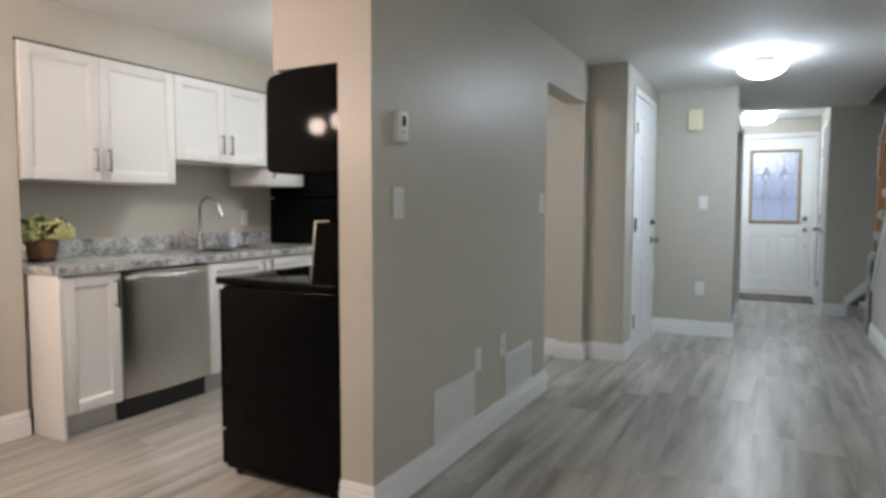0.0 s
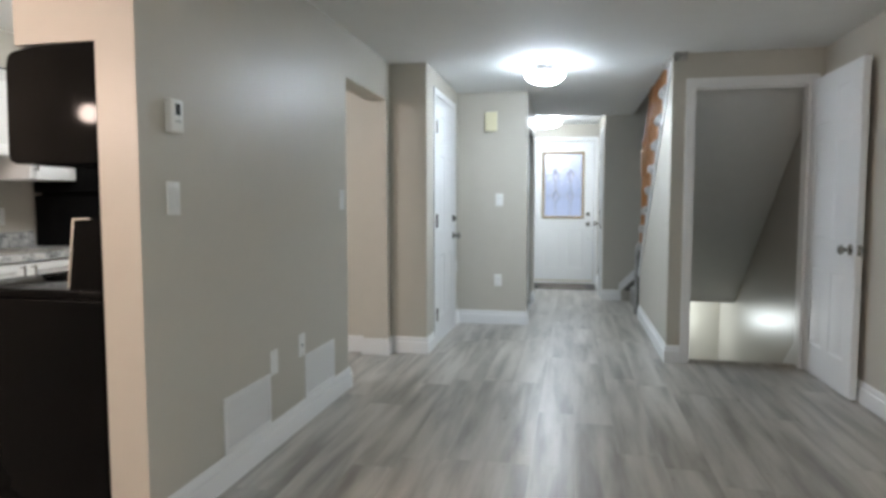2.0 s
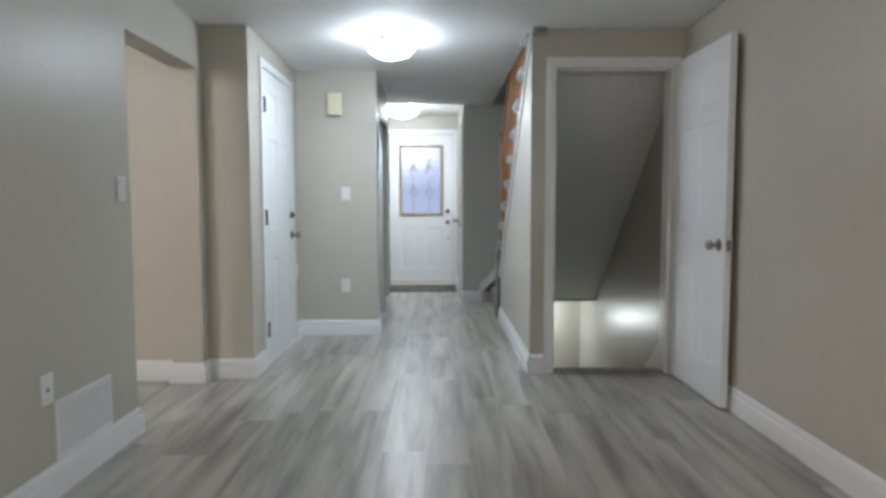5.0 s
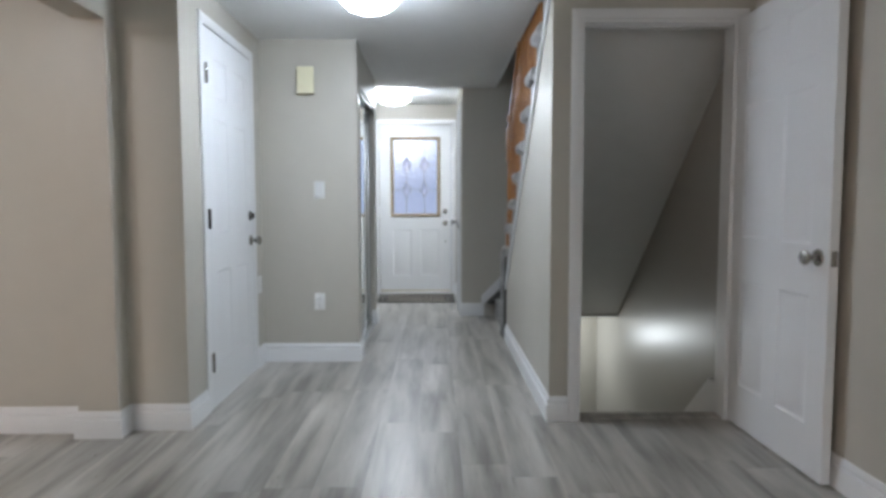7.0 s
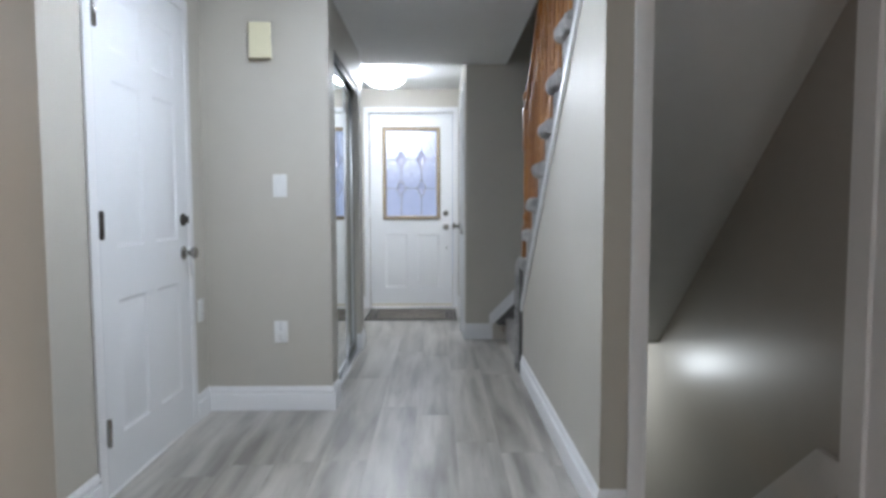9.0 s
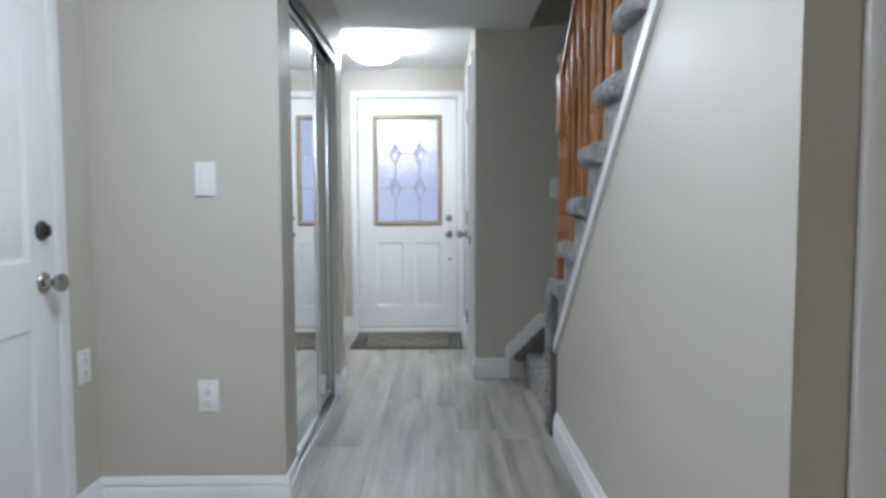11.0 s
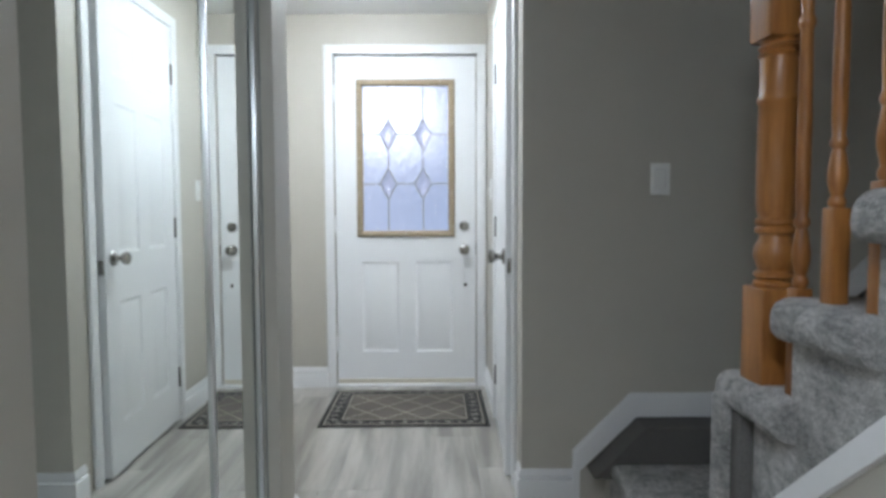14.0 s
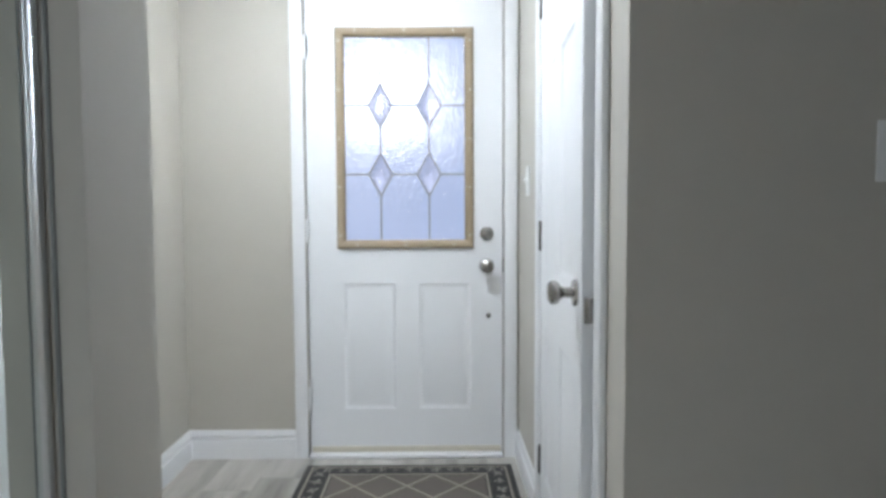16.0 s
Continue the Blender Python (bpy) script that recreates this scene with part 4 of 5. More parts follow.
# ---- plates and small fittings ----
def plate(name, label, category, m, kind_, group=""):
    """A wall plate in its own space: face towards -y, centred on the origin; wall plane at y = 0."""
    ob = thing(name, label, category, m, group)
    part("cover_plate", boxed(-0.036, 0.036, -0.006, 0.0, -0.058, 0.058, bevel=0.003), PLATE, ob)
    if kind_ == "rocker":
        part("rocker", prism(bmesh.new(), [(-0.012, -0.034), (-0.0075, -0.034), (-0.0060, 0.0), (-0.0095, 0.034), (-0.005, 0.034), (-0.005, -0.034)][:5] + [(-0.005, -0.034)], 'x', -0.0155, 0.0155), PLATE, ob)
        part("rocker_frame", box(box(boxed(-0.0185, -0.017, -0.0068, -0.005, -0.035, 0.035), 0.017, 0.0185, -0.0068, -0.005, -0.035, 0.035), -0.0185, 0.0185, -0.0068, -0.005, 0.0345, 0.036), PALEGREY, ob)
    elif kind_ == "toggle":
        part("toggle", boxed(-0.0045, 0.0045, -0.018, -0.004, -0.004, 0.010, bevel=0.002), PLATE, ob)
    elif kind_ == "outlet":
        for z in (-0.020, 0.020):
            o = part("socket", lathe(bmesh.new(), [(0.0165, 0), (0.0165, 0.002), (0.0155, 0.0025)], 20, Matrix.Translation((0, -0.006, z)) @ Matrix.Rotation(radians(90), 4, 'X')), PLATE, ob)
            part("slots", box(box(boxed(-0.0075, -0.0055, -0.0089, -0.008, z - 0.003, z + 0.006), 0.0055, 0.0075, -0.0089, -0.008, z - 0.003, z + 0.006), -0.002, 0.002, -0.0089, -0.008, z - 0.011, z - 0.007), DARK, o)
    elif kind_ == "jack":
        part("jack", boxed(-0.008, 0.008, -0.0075, -0.005, -0.010, 0.006), GREY, ob)
    if kind_ != "rocker":
        for z in (-0.042, 0.042):
            part("screw", lathe(bmesh.new(), [(0.003, 0), (0.002, 0.001)], 8, Matrix.Translation((0, -0.006, z)) @ Matrix.Rotation(radians(90), 4, 'X')), NICKEL, ob)
    return ob


def on_x(x, y, z):      # facing +x
    return Matrix.Translation((x, y, z)) @ Matrix.Rotation(radians(90), 4, 'Z')
def on_nx(x, y, z):     # facing -x
    return Matrix.Translation((x, y, z)) @ Matrix.Rotation(radians(-90), 4, 'Z')
def on_y(x, y, z):      # facing -y
    return Matrix.Translation((x, y, z))
plate("light_switch", "white rocker light switch on the partition wall", "light switch", on_x(PX1, 2.02, 1.16), "rocker", "light switches")
plate("light_switch", "white rocker light switch near the kitchen opening", "light switch", on_x(PX1, 3.655, 1.168), "rocker", "light switches")
plate("wall_outlet", "white blank outlet plate above the return grille", "outlet", on_x(PX1, 2.745, 0.404), "blank", "wall outlets")
plate("cable_jack", "white cable jack plate by the return grille", "cable jack", on_x(PX1, 3.052, 0.419), "jack")
plate("light_switch", "white rocker light switch beside the mirror closet", "light switch", on_y(-0.586, HALLW, 1.183), "rocker", "light switches")
plate("wall_outlet", "white duplex outlet low on the hall wall", "outlet", on_y(-0.595, HALLW, 0.418), "outlet", "wall outlets")
plate("wall_outlet", "white duplex outlet beside the utility door", "outlet", on_x(CLX, 5.945, 0.548), "outlet", "wall outlets")
plate("wall_outlet", "white duplex outlet on the living room wall", "outlet", on_nx(RIGHT, 2.872, 0.521), "outlet", "wall outlets")
plate("light_switch", "white rocker light switch at the stair foot", "light switch", on_y(0.960, RW, 1.207), "rocker", "light switches")
plate("light_switch", "white toggle switch beside the front door", "light switch", on_nx(FRX, 9.10, 1.217), "toggle", "light switches")

# thermostat
ob = thing("thermostat", "white wall thermostat with a small dark display", "thermostat", on_x(PX1, 2.02, 1.442))
part("body", boxed(-0.034, 0.034, -0.030, 0.0, -0.056, 0.056, bevel=0.006, segs=3), PLATE, ob)
part("display", boxed(-0.012, 0.014, -0.0315, -0.029, 0.002, 0.040, bevel=0.001), DARK, ob, "dark display")
part("buttons", box(boxed(-0.012, -0.003, -0.0318, -0.029, -0.022, -0.016), 0.004, 0.013, -0.0318, -0.029, -0.022, -0.016), GREY, ob)

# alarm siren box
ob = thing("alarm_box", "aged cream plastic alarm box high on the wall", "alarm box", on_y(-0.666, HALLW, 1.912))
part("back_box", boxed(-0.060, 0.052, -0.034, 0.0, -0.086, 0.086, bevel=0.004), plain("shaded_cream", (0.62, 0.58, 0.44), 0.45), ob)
part("cover", boxed(-0.052, 0.060, -0.052, -0.034, -0.090, 0.090, bevel=0.006, segs=3), CREAM, ob, "yellowed cream cover")
part("seam", boxed(0.056, 0.0606, -0.046, -0.038, -0.012, 0.030), GREY, ob)

# return-air grilles
def grille(y0, y1, z0, z1):
    ob = thing("return_grille", "white louvred return-air grille above the baseboard", "air grille", on_x(PX1, (y0 + y1) / 2, (z0 + z1) / 2), "return grilles")
    w, h = (y1 - y0) / 2, (z1 - z0) / 2
    b = bmesh.new()
    box(b, -w, w, -0.008, 0.0, h - 0.022, h, 0.002)
    box(b, -w, w, -0.008, 0.0, -h, -h + 0.022, 0.002)
    box(b, -w, -w + 0.024, -0.008, 0.0, -h + 0.022, h - 0.022, 0.002)
    box(b, w - 0.024, w, -0.008, 0.0, -h + 0.022, h - 0.022, 0.002)
    part("frame", b, TRIM, ob)
    part("backing", boxed(-w + 0.02, w - 0.02, -0.0015, 0.0, -h + 0.02, h - 0.02), plain("duct_shade", (0.30, 0.30, 0.30), 0.8), ob)
    n = int((2 * w - 0.05) / 0.013)
    for i in range(n):
        x = -w + 0.028 + (i + 0.5) * (2 * w - 0.056) / n
        mesh_b = boxed(-0.0042, 0.0042, -0.0065, -0.001, -h + 0.0225, h - 0.0225)
        o = part("slat", mesh_b, TRIM, ob)
        o.location = (x, 0, 0)
    return ob
grille(2.305, 2.700, 0.128, 0.362)
grille(3.09, 3.495, 0.128, 0.358)

# ---- kitchen ----
def shaker(parent, name, w, h, t=0.02, stile=0.055, mat=None):
    """A shaker door in its own space: x 0..w, face towards -y at y = -t, z 0..h."""
    mat = mat or CABINET
    b = bmesh.new()
    box(b, 0, stile, -t, 0, 0, h, 0.0015)
    box(b, w - stile, w, -t, 0, 0, h, 0.0015)
    box(b, stile, w - stile, -t, 0, 0, stile, 0.0015)
    box(b, stile, w - stile, -t, 0, h - stile, h, 0.0015)
    d = part(name, b, mat, parent)
    loops = bmesh.new()
    a = [loops.verts.new(c) for c in ((stile, -t + 0.001, stile), (w - stile, -t + 0.001, stile), (w - stile, -t + 0.001, h - stile), (stile, -t + 0.001, h - stile))]
    i_ = 0.009
    c = [loops.verts.new(q) for q in ((stile + i_, -t + 0.009, stile + i_), (w - stile - i_, -t + 0.009, stile + i_), (w - stile - i_, -t + 0.009, h - stile - i_), (stile + i_, -t + 0.009, h - stile - i_))]
    for k in range(4):
        loops.faces.new((a[k], a[(k + 1) % 4], c[(k + 1) % 4], c[k]))
    loops.faces.new(c)
    bmesh.ops.recalc_face_normals(loops, faces=loops.faces[:])
    part("door_panel", loops, mat, d)
    return d


def bar_pull(parent, x, z, l=0.13, upright=True, y=-0.02):
    b = bmesh.new()
    r = 0.006
    if upright:
        box(b, x - r, x + r, y - 0.034, y - 0.024, z - l / 2, z + l / 2, 0.003)
        for s in (-1, 1):
            box(b, x - 0.005, x + 0.005, y - 0.026, y, z + s * (l / 2 - 0.012) - 0.005, z + s * (l / 2 - 0.012) + 0.005)
    else:
        box(b, x - l / 2, x + l / 2, y - 0.034, y - 0.024, z - r, z + r, 0.003)
        for s in (-1, 1):
            box(b, x + s * (l / 2 - 0.012) - 0.005, x + s * (l / 2 - 0.012) + 0.005, y - 0.026, y, z - 0.005, z + 0.005)
    return part("pull_handle", b, NICKEL, parent, "brushed nickel bar pull")


def facing_x(x, y):     # local x runs along +y, face looks to +x
    return Matrix.Translation((x, y, 0)) @ Matrix.Rotation(radians(90), 4, 'Z')


def wall_unit(y0, y1, z0, z1, doors, label, pulls, split=0.5):
    ob = thing("wall_cabinet", label, "wall cabinet", facing_x(LEFT, y0), "kitchen wall cabinets")
    w = y1 - y0
    part("carcass", boxed(0.001, w - 0.001, 0.002, 0.365, z0, z1), CABINET, ob)
    cuts = [0.0, w * split, w] if doors == 2 else [0.0, w]
    for i in range(doors):
        dw = cuts[i + 1] - cuts[i]
        d = shaker(ob, "cabinet_door", dw - 0.004, z1 - z0 - 0.004, 0.02)
        d.location = (cuts[i] + 0.002, 0.0, z0 + 0.002)
        bar_pull(d, pulls[i] if pulls[i] > 0 else dw - 0.004 + pulls[i], 0.115)
    return ob
wall_unit(1.772, 2.668, 1.28, 1.952, 2, "white shaker wall cabinet with two doors", (-0.035, 0.035), 0.46)
wall_unit(2.670, 3.458, 1.435, 1.952, 2, "short white shaker wall cabinet above the sink", (-0.035, 0.035))
wall_unit(3.460, 3.845, 1.30, 1.952, 1, "narrow white shaker wall cabinet", (0.035,))
structure("cabinet_crown_gap", boxed(-3.62, LEFT + 0.004, 1.775, 3.84, 1.9535, 1.964), DARK, "dark gap above the wall cabinets", "trim")

BF = -3.045      # base cabinet front
CT = 0.852       # counter top
ob = thing("base_cabinet", "white shaker base cabinet with end panel", "base cabinet", facing_x(BF, 1.80), "kitchen base cabinets")
part("carcass", boxed(0.0, 0.302, 0.0, 0.60, 0.112, CT - 0.042), CABINET, ob)
part("end_panel", boxed(-0.018, 0.0, -0.02, 0.24, 0.0, CT - 0.042, bevel=0.001), CABINET, ob, "full-height white end panel")
part("toe_kick", boxed(0.0, 0.302, 0.05, 0.07, 0.0, 0.112), TOEKICK, ob)
d = shaker(ob, "cabinet_door", 0.296, 0.68)
d.location = (0.003, 0.0, 0.122)
bar_pull(d, 0.268, 0.575, 0.15)
ob = thing("sink_cabinet", "white shaker sink base cabinet with two doors", "base cabinet", facing_x(BF, 2.685), "kitchen base cabinets")
part("carcass", boxed(0.0, 0.95, 0.0, 0.60, 0.112, CT - 0.042), CABINET, ob)
part("toe_kick", boxed(0.0, 0.95, 0.05, 0.07, 0.0, 0.112), TOEKICK, ob)
for i in range(2):
    d = shaker(ob, "cabinet_door", 0.471, 0.68)
    d.location = (0.002 + i * 0.475, 0.0, 0.122)
    bar_pull(d, 0.435 if i == 0 else 0.036, 0.60)

# dishwasher
ob = thing("dishwasher", "brushed stainless dishwasher with a curved bar handle", "dishwasher", facing_x(BF, 2.106))
part("tub", boxed(0.004, 0.572, 0.01, 0.58, 0.11, CT - 0.045), BLACKMATT, ob)
b = prism(bmesh.new(), [(0.004 + 0.568 * i / 16, -0.016 - 0.020 * math.sin(math.pi * i / 16) ** 0.7) for i in range(17)] + [(0.572, 0.01), (0.004, 0.01)], 'z', 0.125, CT - 0.055)
part("front_panel", b, STAINLESS, ob, "brushed stainless front")
b = bmesh.new()
pts = [(0.035 + i * (0.505 / 14), -0.026 - 0.056 * math.sin(math.pi * i / 14) ** 0.45, 0.765) for i in range(15)]
tube(b, pts, 0.014, 10)
part("bar_handle", b, STAINLESS, ob, "curved stainless bar handle")
part("control_strip", boxed(0.006, 0.57, -0.022, 0.01, CT - 0.055, CT - 0.046), BLACKMATT, ob)
part("kick_plate", boxed(0.004, 0.572, 0.03, 0.05, 0.0, 0.115), BLACKMATT, ob, "black kick plate")

# countertop with sink cut-out
ob = thing("countertop", "speckled grey laminate worktop with upstand", "countertop")
SY0, SY1, SXa, SXb = 2.73, 3.50, -3.50, -3.10
b = bmesh.new()
ca, cb = -3.655, -3.012
for bx in ((ca, cb, 1.772, SY0), (ca, cb, SY1, 3.85), (ca, SXa, SY0, SY1), (SXb, cb, SY0, SY1)):
    box(b, bx[0], bx[1], bx[2], bx[3], CT - 0.04, CT, 0.0)
part("top", b, GRANITE, ob)
part("upstand", boxed(ca, ca + 0.02, 1.772, 3.85, CT, CT + 0.10, bevel=0.004), GRANITE, ob)
part("side_splash", boxed(-3.635, LEFT - 0.002, 1.768, 1.786, CT, CT + 0.10, bevel=0.004), GRANITE, ob)
ob = thing("kitchen_sink", "stainless double-bowl drop-in sink", "sink")
b = bmesh.new()
box(b, SXa - 0.02, SXb + 0.02, SY0 - 0.02, SY0 + 0.01, CT, CT + 0.006, 0.002)
box(b, SXa - 0.02, SXb + 0.02, SY1 - 0.01, SY1 + 0.02, CT, CT + 0.006, 0.002)
box(b, SXa - 0.02, SXa + 0.012, SY0 + 0.01, SY1 - 0.01, CT, CT + 0.006, 0.002)
box(b, SXb - 0.012, SXb + 0.02, SY0 + 0.01, SY1 - 0.01, CT, CT + 0.006, 0.002)
box(b, SXa + 0.012, SXb - 0.012, 3.105, 3.125, CT - 0.02, CT + 0.004, 0.002)
part("rim", b, STAINLESS, ob)
for ya, yb in ((SY0 + 0.01, 3.105), (3.125, SY1 - 0.01)):
    b = bmesh.new()
    box(b, SXa + 0.011, SXb - 0.011, ya, yb, CT - 0.17, CT - 0.165)
    box(b, SXa + 0.008, SXa + 0.011, ya, yb, CT - 0.165, CT)
    box(b, SXb - 0.011, SXb - 0.008, ya, yb, CT - 0.165, CT)
    box(b, SXa + 0.011, SXb - 0.011, ya - 0.003, ya, CT - 0.165, CT)
    box(b, SXa + 0.011, SXb - 0.011, yb, yb + 0.003, CT - 0.165, CT)
    part("bowl", b, STAINLESS, ob)

# faucet
ob = thing("kitchen_faucet", "brushed nickel gooseneck pull-down faucet", "faucet", Matrix.Translation((-3.54, 3.07, CT)))
part("base", lathe(bmesh.new(), [(0.028, 0), (0.028, 0.008), (0.02, 0.02), (0.0185, 0.10), (0.0135, 0.115)], 24), NICKEL, ob)
pts = [(0, 0, 0.10), (0, 0, 0.26)] + [(0.085 - 0.085 * math.cos(a), 0.02 * (1 - math.cos(a)) / 2, 0.26 + 0.095 * math.sin(a)) for a in [math.pi * i / 12 for i in range(1, 11)]]
part("spout", tube(bmesh.new(), pts, 0.0115, 14), NICKEL, ob, "gooseneck spout")
e = Vector(pts[-1])
part("spray_head", tube(bmesh.new(), [e, e + Vector((0.016, 0.003, -0.035)), e + Vector((0.034, 0.006, -0.085))], 0.0165, 14), NICKEL, ob, "pull-down spray head")
part("lever", tube(bmesh.new(), [(0, -0.015, 0.055), (0, -0.05, 0.065), (0.004, -0.085, 0.085)], 0.006, 10), NICKEL, ob)
ob = thing("soap_pump", "small soap pump bottle by the sink", "soap bottle", Matrix.Translation((-3.50, 3.33, CT)))
part("bottle", lathe(bmesh.new(), [(0.024, 0), (0.026, 0.006), (0.026, 0.07), (0.018, 0.085), (0.009, 0.09)], 20), plain("blue_white_soap", (0.45, 0.5, 0.62), 0.25), ob)
part("pump", box(lathe(bmesh.new(), [(0.010, 0.09), (0.010, 0.10), (0.004, 0.102), (0.004, 0.125)], 14), -0.006, 0.03, -0.006, 0.006, 0.122, 0.131, 0.002), PLATE, ob)
ob = thing("sink_stopper_cup", "short dark bottle beside the faucet", "bottle", Matrix.Translation((-3.55, 2.93, CT)))
part("bottle", lathe(bmesh.new(), [(0.016, 0), (0.017, 0.006), (0.017, 0.11), (0.010, 0.13), (0.010, 0.15)], 16), NICKEL, ob)
plate("wall_outlet", "white outlet plate above the worktop", "outlet", on_x(-3.66, 3.60, 1.06), "outlet", "wall outlets")

# flowers in a woven pot
ob = thing("flower_pot", "pale yellow-green hydrangeas in a brown woven pot", "potted flowers", Matrix.Translation((-3.44, 1.945, CT)))
WICKER = plain("brown_wicker", (0.16, 0.075, 0.035), 0.6, grain=120, vary=0.4, bumps=0.8)
part("tray", lathe(bmesh.new(), [(0.062, 0), (0.064, 0.012), (0.058, 0.02)], 24), BLACKMATT, ob)
b = bmesh.new()
rings = []
for i in range(12):
    h = 0.02 + 0.095 * i / 11
    rings.append((0.064 + 0.020 * i / 11 + 0.0022 * (i % 2), h))
lathe(b, rings, 30)
part("pot", b, WICKER, ob, "brown woven pot")
PETAL = plain("cream_green_petal", (0.70, 0.70, 0.34), 0.6, vary=0.2)
LEAF = plain("green_leaf", (0.10, 0.19, 0.05), 0.5, vary=0.3)
r_ = random.Random(5)
b, lf = bmesh.new(), bmesh.new()
def quad(bm_, c, q, s, cup):
    p = [Vector((-0.5, -0.5, cup)), Vector((0.5, -0.5, 0)), Vector((0.5, 0.5, cup)), Vector((-0.5, 0.5, 0))]
    vs = [bm_.verts.new(Vector(c) + q @ (v * s)) for v in p]
    bm_.faces.new(vs)
for cx, cy, cz, cr in ((-0.06, -0.05, 0.165, 0.052), (0.03, -0.075, 0.16, 0.05), (0.06, 0.03, 0.17, 0.056), (-0.02, 0.06, 0.175, 0.052), (0.0, -0.01, 0.195, 0.05), (0.05, 0.095, 0.155, 0.045), (-0.07, 0.03, 0.16, 0.045)):
    for i in range(95):
        u = Vector((r_.gauss(0, 1), r_.gauss(0, 1), r_.gauss(0.3, 1))).normalized()
        q = u.to_track_quat('Z', 'Y') @ Euler((r_.uniform(-0.5, 0.5), r_.uniform(-0.5, 0.5), r_.uniform(0, 6.3))).to_quaternion()
        quad(b, Vector((cx, cy, cz)) + u * cr * r_.uniform(0.85, 1.05), q, r_.uniform(0.016, 0.025), 0.25)
for i in range(46):
    a = r_.uniform(0, 6.3)
    u = Vector((math.cos(a), math.sin(a), r_.uniform(0.1, 0.9)))
    q = u.to_track_quat('X', 'Z')
    quad(lf, Vector((0, 0, 0.125)) + u * r_.uniform(0.05, 0.115), q, r_.uniform(0.03, 0.055), 0.12)
part("bloom", b, PETAL, ob, "pale hydrangea petals")["kind"] = "stuff"
part("leaves", lf, LEAF, ob, "green leaves")

# range against the partition, seen from its side
ob = thing("kitchen_range", "gloss black electric range with glass cooktop", "stove", Matrix.Translation((0, 0, 0)))
RY0, RY1, RX0, RX1 = 1.885, 2.640, -2.075, -1.445
part("body", boxed(RX0 + 0.03, RX1, RY0, RY1, 0.035, 0.815, bevel=0.006, segs=3), BLACK, ob, "gloss black enamel side")
part("oven_door", boxed(RX0, RX0 + 0.029, RY0 + 0.004, RY1 - 0.004, 0.20, 0.80, bevel=0.008, segs=3), BLACK, ob)
part("drawer", boxed(RX0 + 0.002, RX0 + 0.029, RY0 + 0.004, RY1 - 0.004, 0.045, 0.19, bevel=0.006, segs=3), BLACK, ob)
part("oven_handle", tube(bmesh.new(), [(RX0 - 0.045, RY0 + 0.06, 0.75), (RX0 - 0.045, RY1 - 0.06, 0.75)], 0.013, 12), BLACK, ob)
part("cooktop", boxed(RX0 - 0.012, RX1, RY0 - 0.004, RY1 + 0.004, 0.818, 0.850, bevel=0.008, segs=3), BLACK, ob, "black ceramic glass cooktop")
b = prism(bmesh.new(), [(RX1 - 0.13, 0.851), (RX1 - 0.005, 0.851), (RX1 - 0.005, 1.085), (RX1 - 0.095, 1.085), (RX1 - 0.105, 1.078)], 'y', RY0 + 0.004, RY1 - 0.004)
part("backguard", b, BLACK, ob, "black control backguard")
b = prism(bmesh.new(), [(RX1 - 0.136, 0.852), (RX1 - 0.129, 0.852), (RX1 - 0.099, 1.086), (RX1 - 0.04, 1.089), (RX1 - 0.04, 1.094), (RX1 - 0.108, 1.092)], 'y', RY0 + 0.001, RY0 + 0.006)
part("side_trim", b, STAINLESS, ob, "bright metal edge")
for x in (RX0 + 0.06, RX1 - 0.06):
    for y in (RY0 + 0.05, RY1 - 0.05):
        part("foot", lathe(bmesh.new(), [(0.018, 0), (0.018, 0.012), (0.009, 0.014), (0.009, 0.036)], 12, Matrix.Translation((x, y, 0))), BLACKMATT, ob)
# microwave under the boxed bulkhead
wall("bulkhead", -1.735, PX0, 1.872, 2.64, 1.668, CEIL)
ob = thing("microwave", "gloss black over-the-range microwave", "microwave")
MX0 = -1.775
b = prism(bmesh.new(), [(PX0 - 0.004, 1.275), (MX0 + 0.03, 1.275), (MX0 + 0.008, 1.285), (MX0, 1.30), (MX0 + 0.006, 1.60), (MX0 + 0.012, 1.628), (MX0 + 0.028, 1.645), (MX0 + 0.12, 1.662), (PX0 - 0.004, 1.667)], 'y', 1.870, 2.630)
part("case", b, BLACK, ob, "gloss black curved case")
part("door_handle", tube(bmesh.new(), [(MX0 - 0.03, 2.42, 1.33), (MX0 - 0.03, 2.42, 1.60)], 0.010, 10), BLACK, ob)
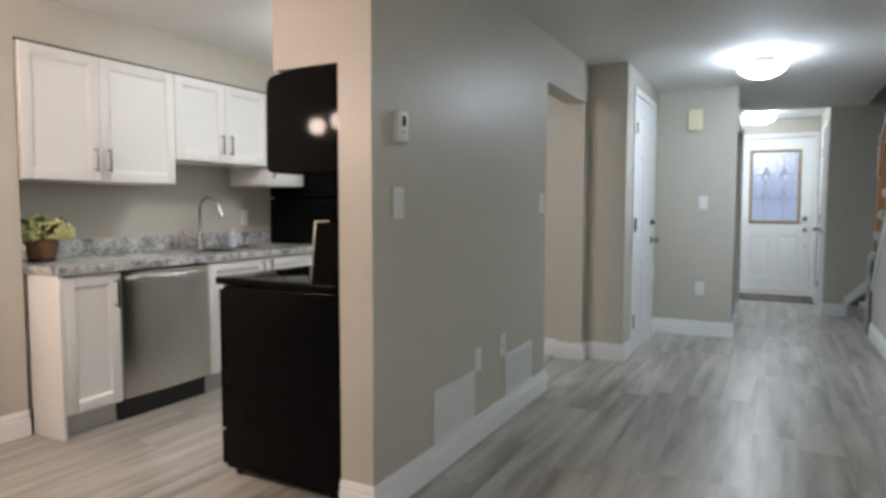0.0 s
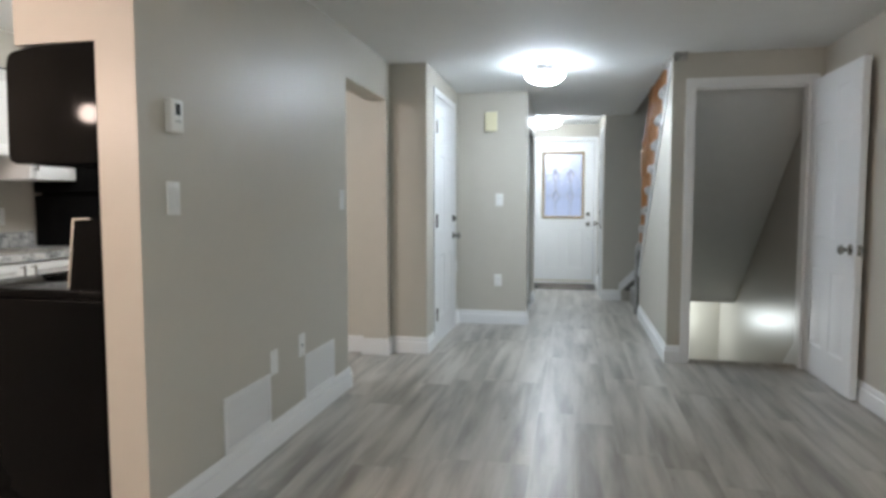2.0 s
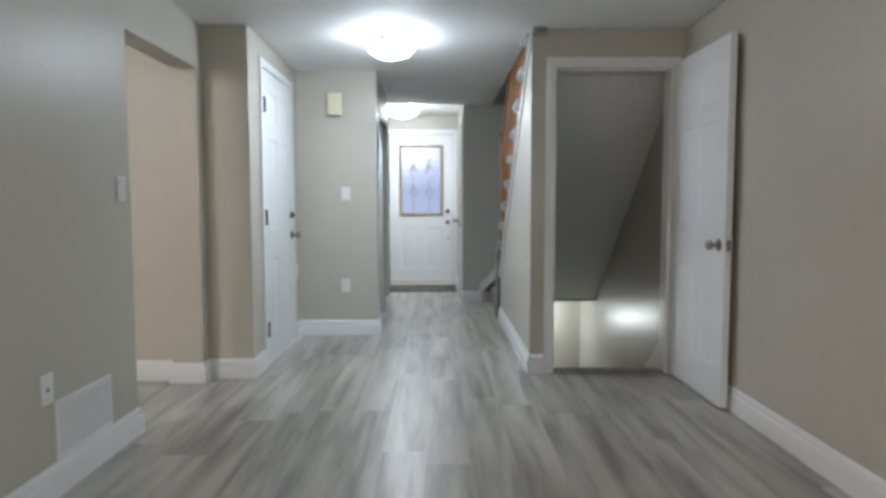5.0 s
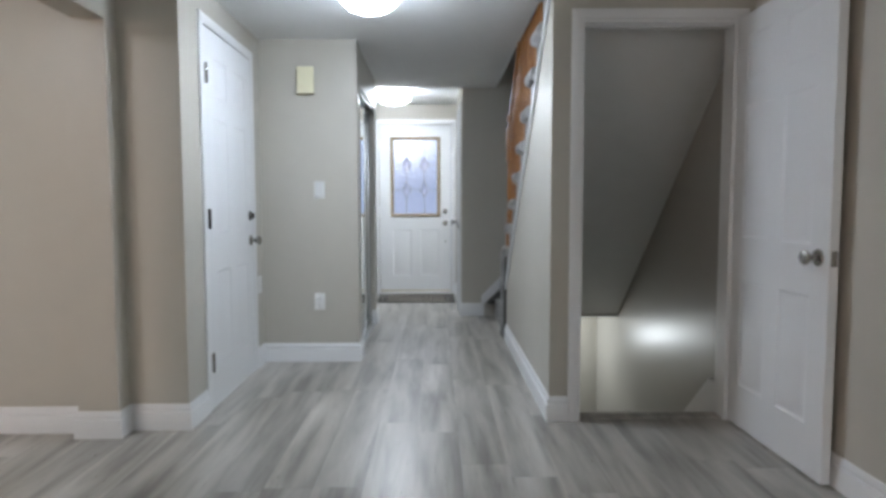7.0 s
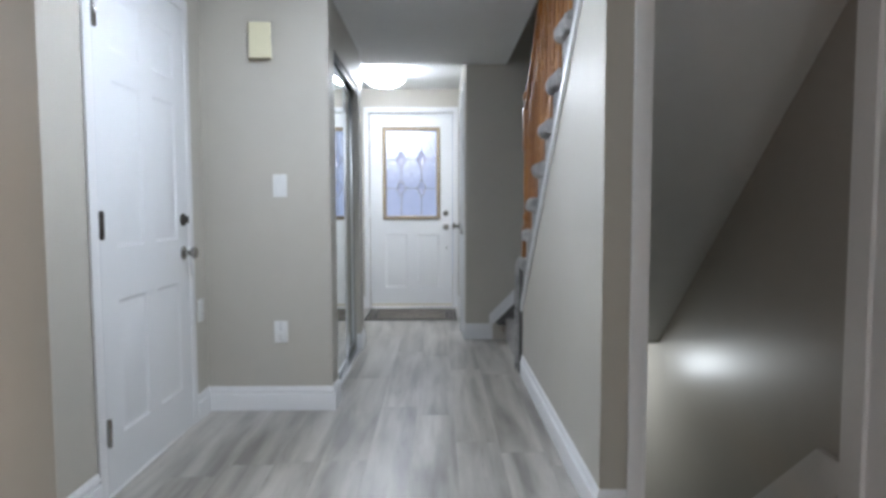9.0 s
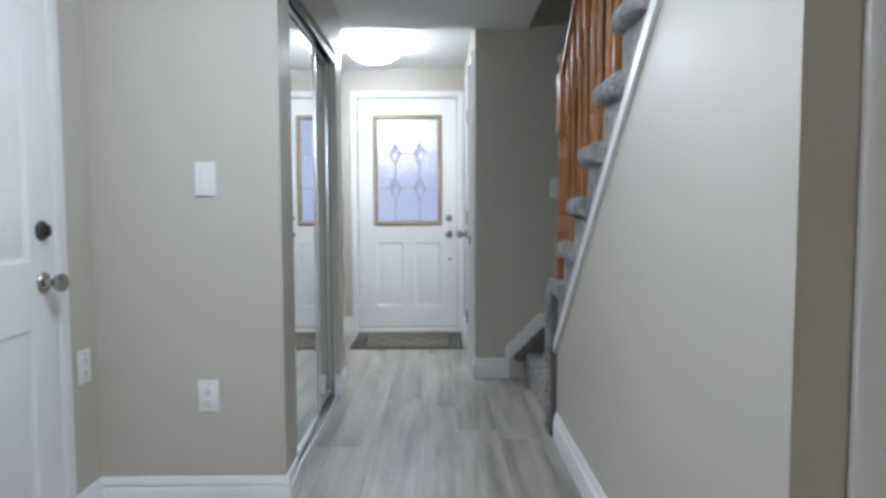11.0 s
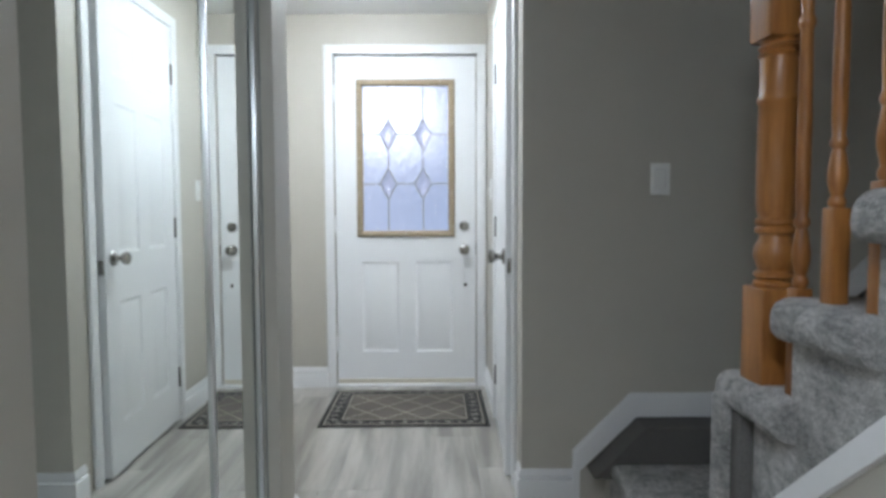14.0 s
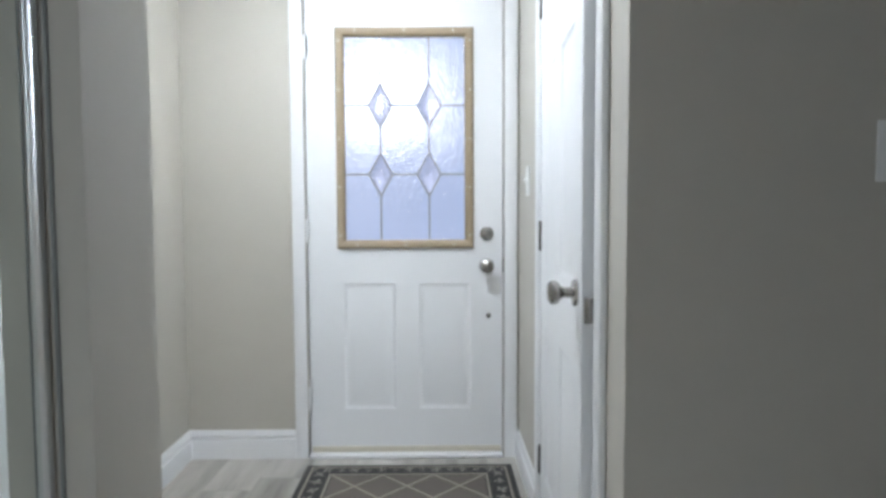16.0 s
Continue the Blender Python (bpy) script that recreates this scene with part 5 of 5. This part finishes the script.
# refrigerator
ob = thing("refrigerator", "tall gloss black refrigerator", "refrigerator")
part("case", boxed(-3.64, -2.90, 3.92, 4.60, 0.02, 1.72, bevel=0.01), BLACK, ob)
part("freezer_door", boxed(-3.638, -2.902, 3.862, 3.918, 1.22, 1.715, bevel=0.014, segs=3), BLACK, ob)
part("fridge_door", boxed(-3.638, -2.902, 3.862, 3.918, 0.09, 1.205, bevel=0.014, segs=3), BLACK, ob)
part("kick_grille", boxed(-3.63, -2.91, 3.93, 3.95, 0.0, 0.085), BLACKMATT, ob)
for z0, z1 in ((0.75, 1.15), (1.28, 1.58)):
    part("door_handle", tube(bmesh.new(), [(-2.96, 3.862, z0), (-2.96, 3.825, z0 + 0.03), (-2.96, 3.825, z1 - 0.03), (-2.96, 3.862, z1)], 0.011, 10), BLACK, ob)

# lamps of the rooms beside the walk
def pendant(x, y):
    ob = thing("dining_pendant", "warm three-bulb pendant over the dining corner", "pendant lamp", Matrix.Translation((x, y, CEIL)))
    part("canopy", lathe(bmesh.new(), [(0.06, 0), (0.06, -0.02), (0.02, -0.03)], 24), BRONZE, ob)
    part("stem", tube(bmesh.new(), [(0, 0, -0.02), (0, 0, -0.44)], 0.008), BRONZE, ob)
    g = glow("warm_glass_globe", (1.0, 0.78, 0.68), DINING_GLOW)
    for k in range(3):
        a = 2.1 * k + 1.0
        px, py = 0.20 * math.cos(a), 0.20 * math.sin(a)
        arm = part("arm", tube(bmesh.new(), [(0, 0, -0.43), (px * 0.6, py * 0.6, -0.41), (px, py, -0.455)], 0.007), BRONZE, ob)
        part("globe", lathe(bmesh.new(), [(0.016, -0.455), (0.040, -0.468), (0.055, -0.502), (0.048, -0.535), (0.026, -0.556), (0.008, -0.560)], 20, Matrix.Translation((px, py, 0))), g, arm, "lit warm glass globe")
pendant(*DINING_LAMP)
flush_lamp("lit opal glass bowl lamp on the kitchen ceiling", -2.30, 3.05, CEIL, KITCHEN_GLOW, (0.95, 1.0, 1.02))
# Added fill lamp, never in view: brightens the near floor and partition.
flush_lamp("opal bowl fill lamp added out of view on the living room ceiling", 1.45, 0.0, CEIL, LIVING_FILL, (0.86, 1.0, 1.07))

# ---- floor planks ----
rng = random.Random(4)
x = -3.72
def plank_run(x0, x1, ya, yb, y):
    while y < yb:
        y1 = min(y + PL, yb)
        y0 = max(y, ya)
        if y1 - y0 > 0.02:
            plank(x0, x1, y0, y1)
        y += PL
while x < RIGHT:
    x1 = min(x + PW, RIGHT + 0.01)
    start = BACK - rng.uniform(0.1, PL)
    end = KB if x < -1.5 else FRONT
    if x1 <= 0.86:
        plank_run(x, x1, BACK, end, start)
    else:
        plank_run(x, x1, BACK, BDW + 0.085, start)
        if x < 0.80:
            plank_run(x, 0.80, BDW + 0.085, FRONT, start)
    x += PW
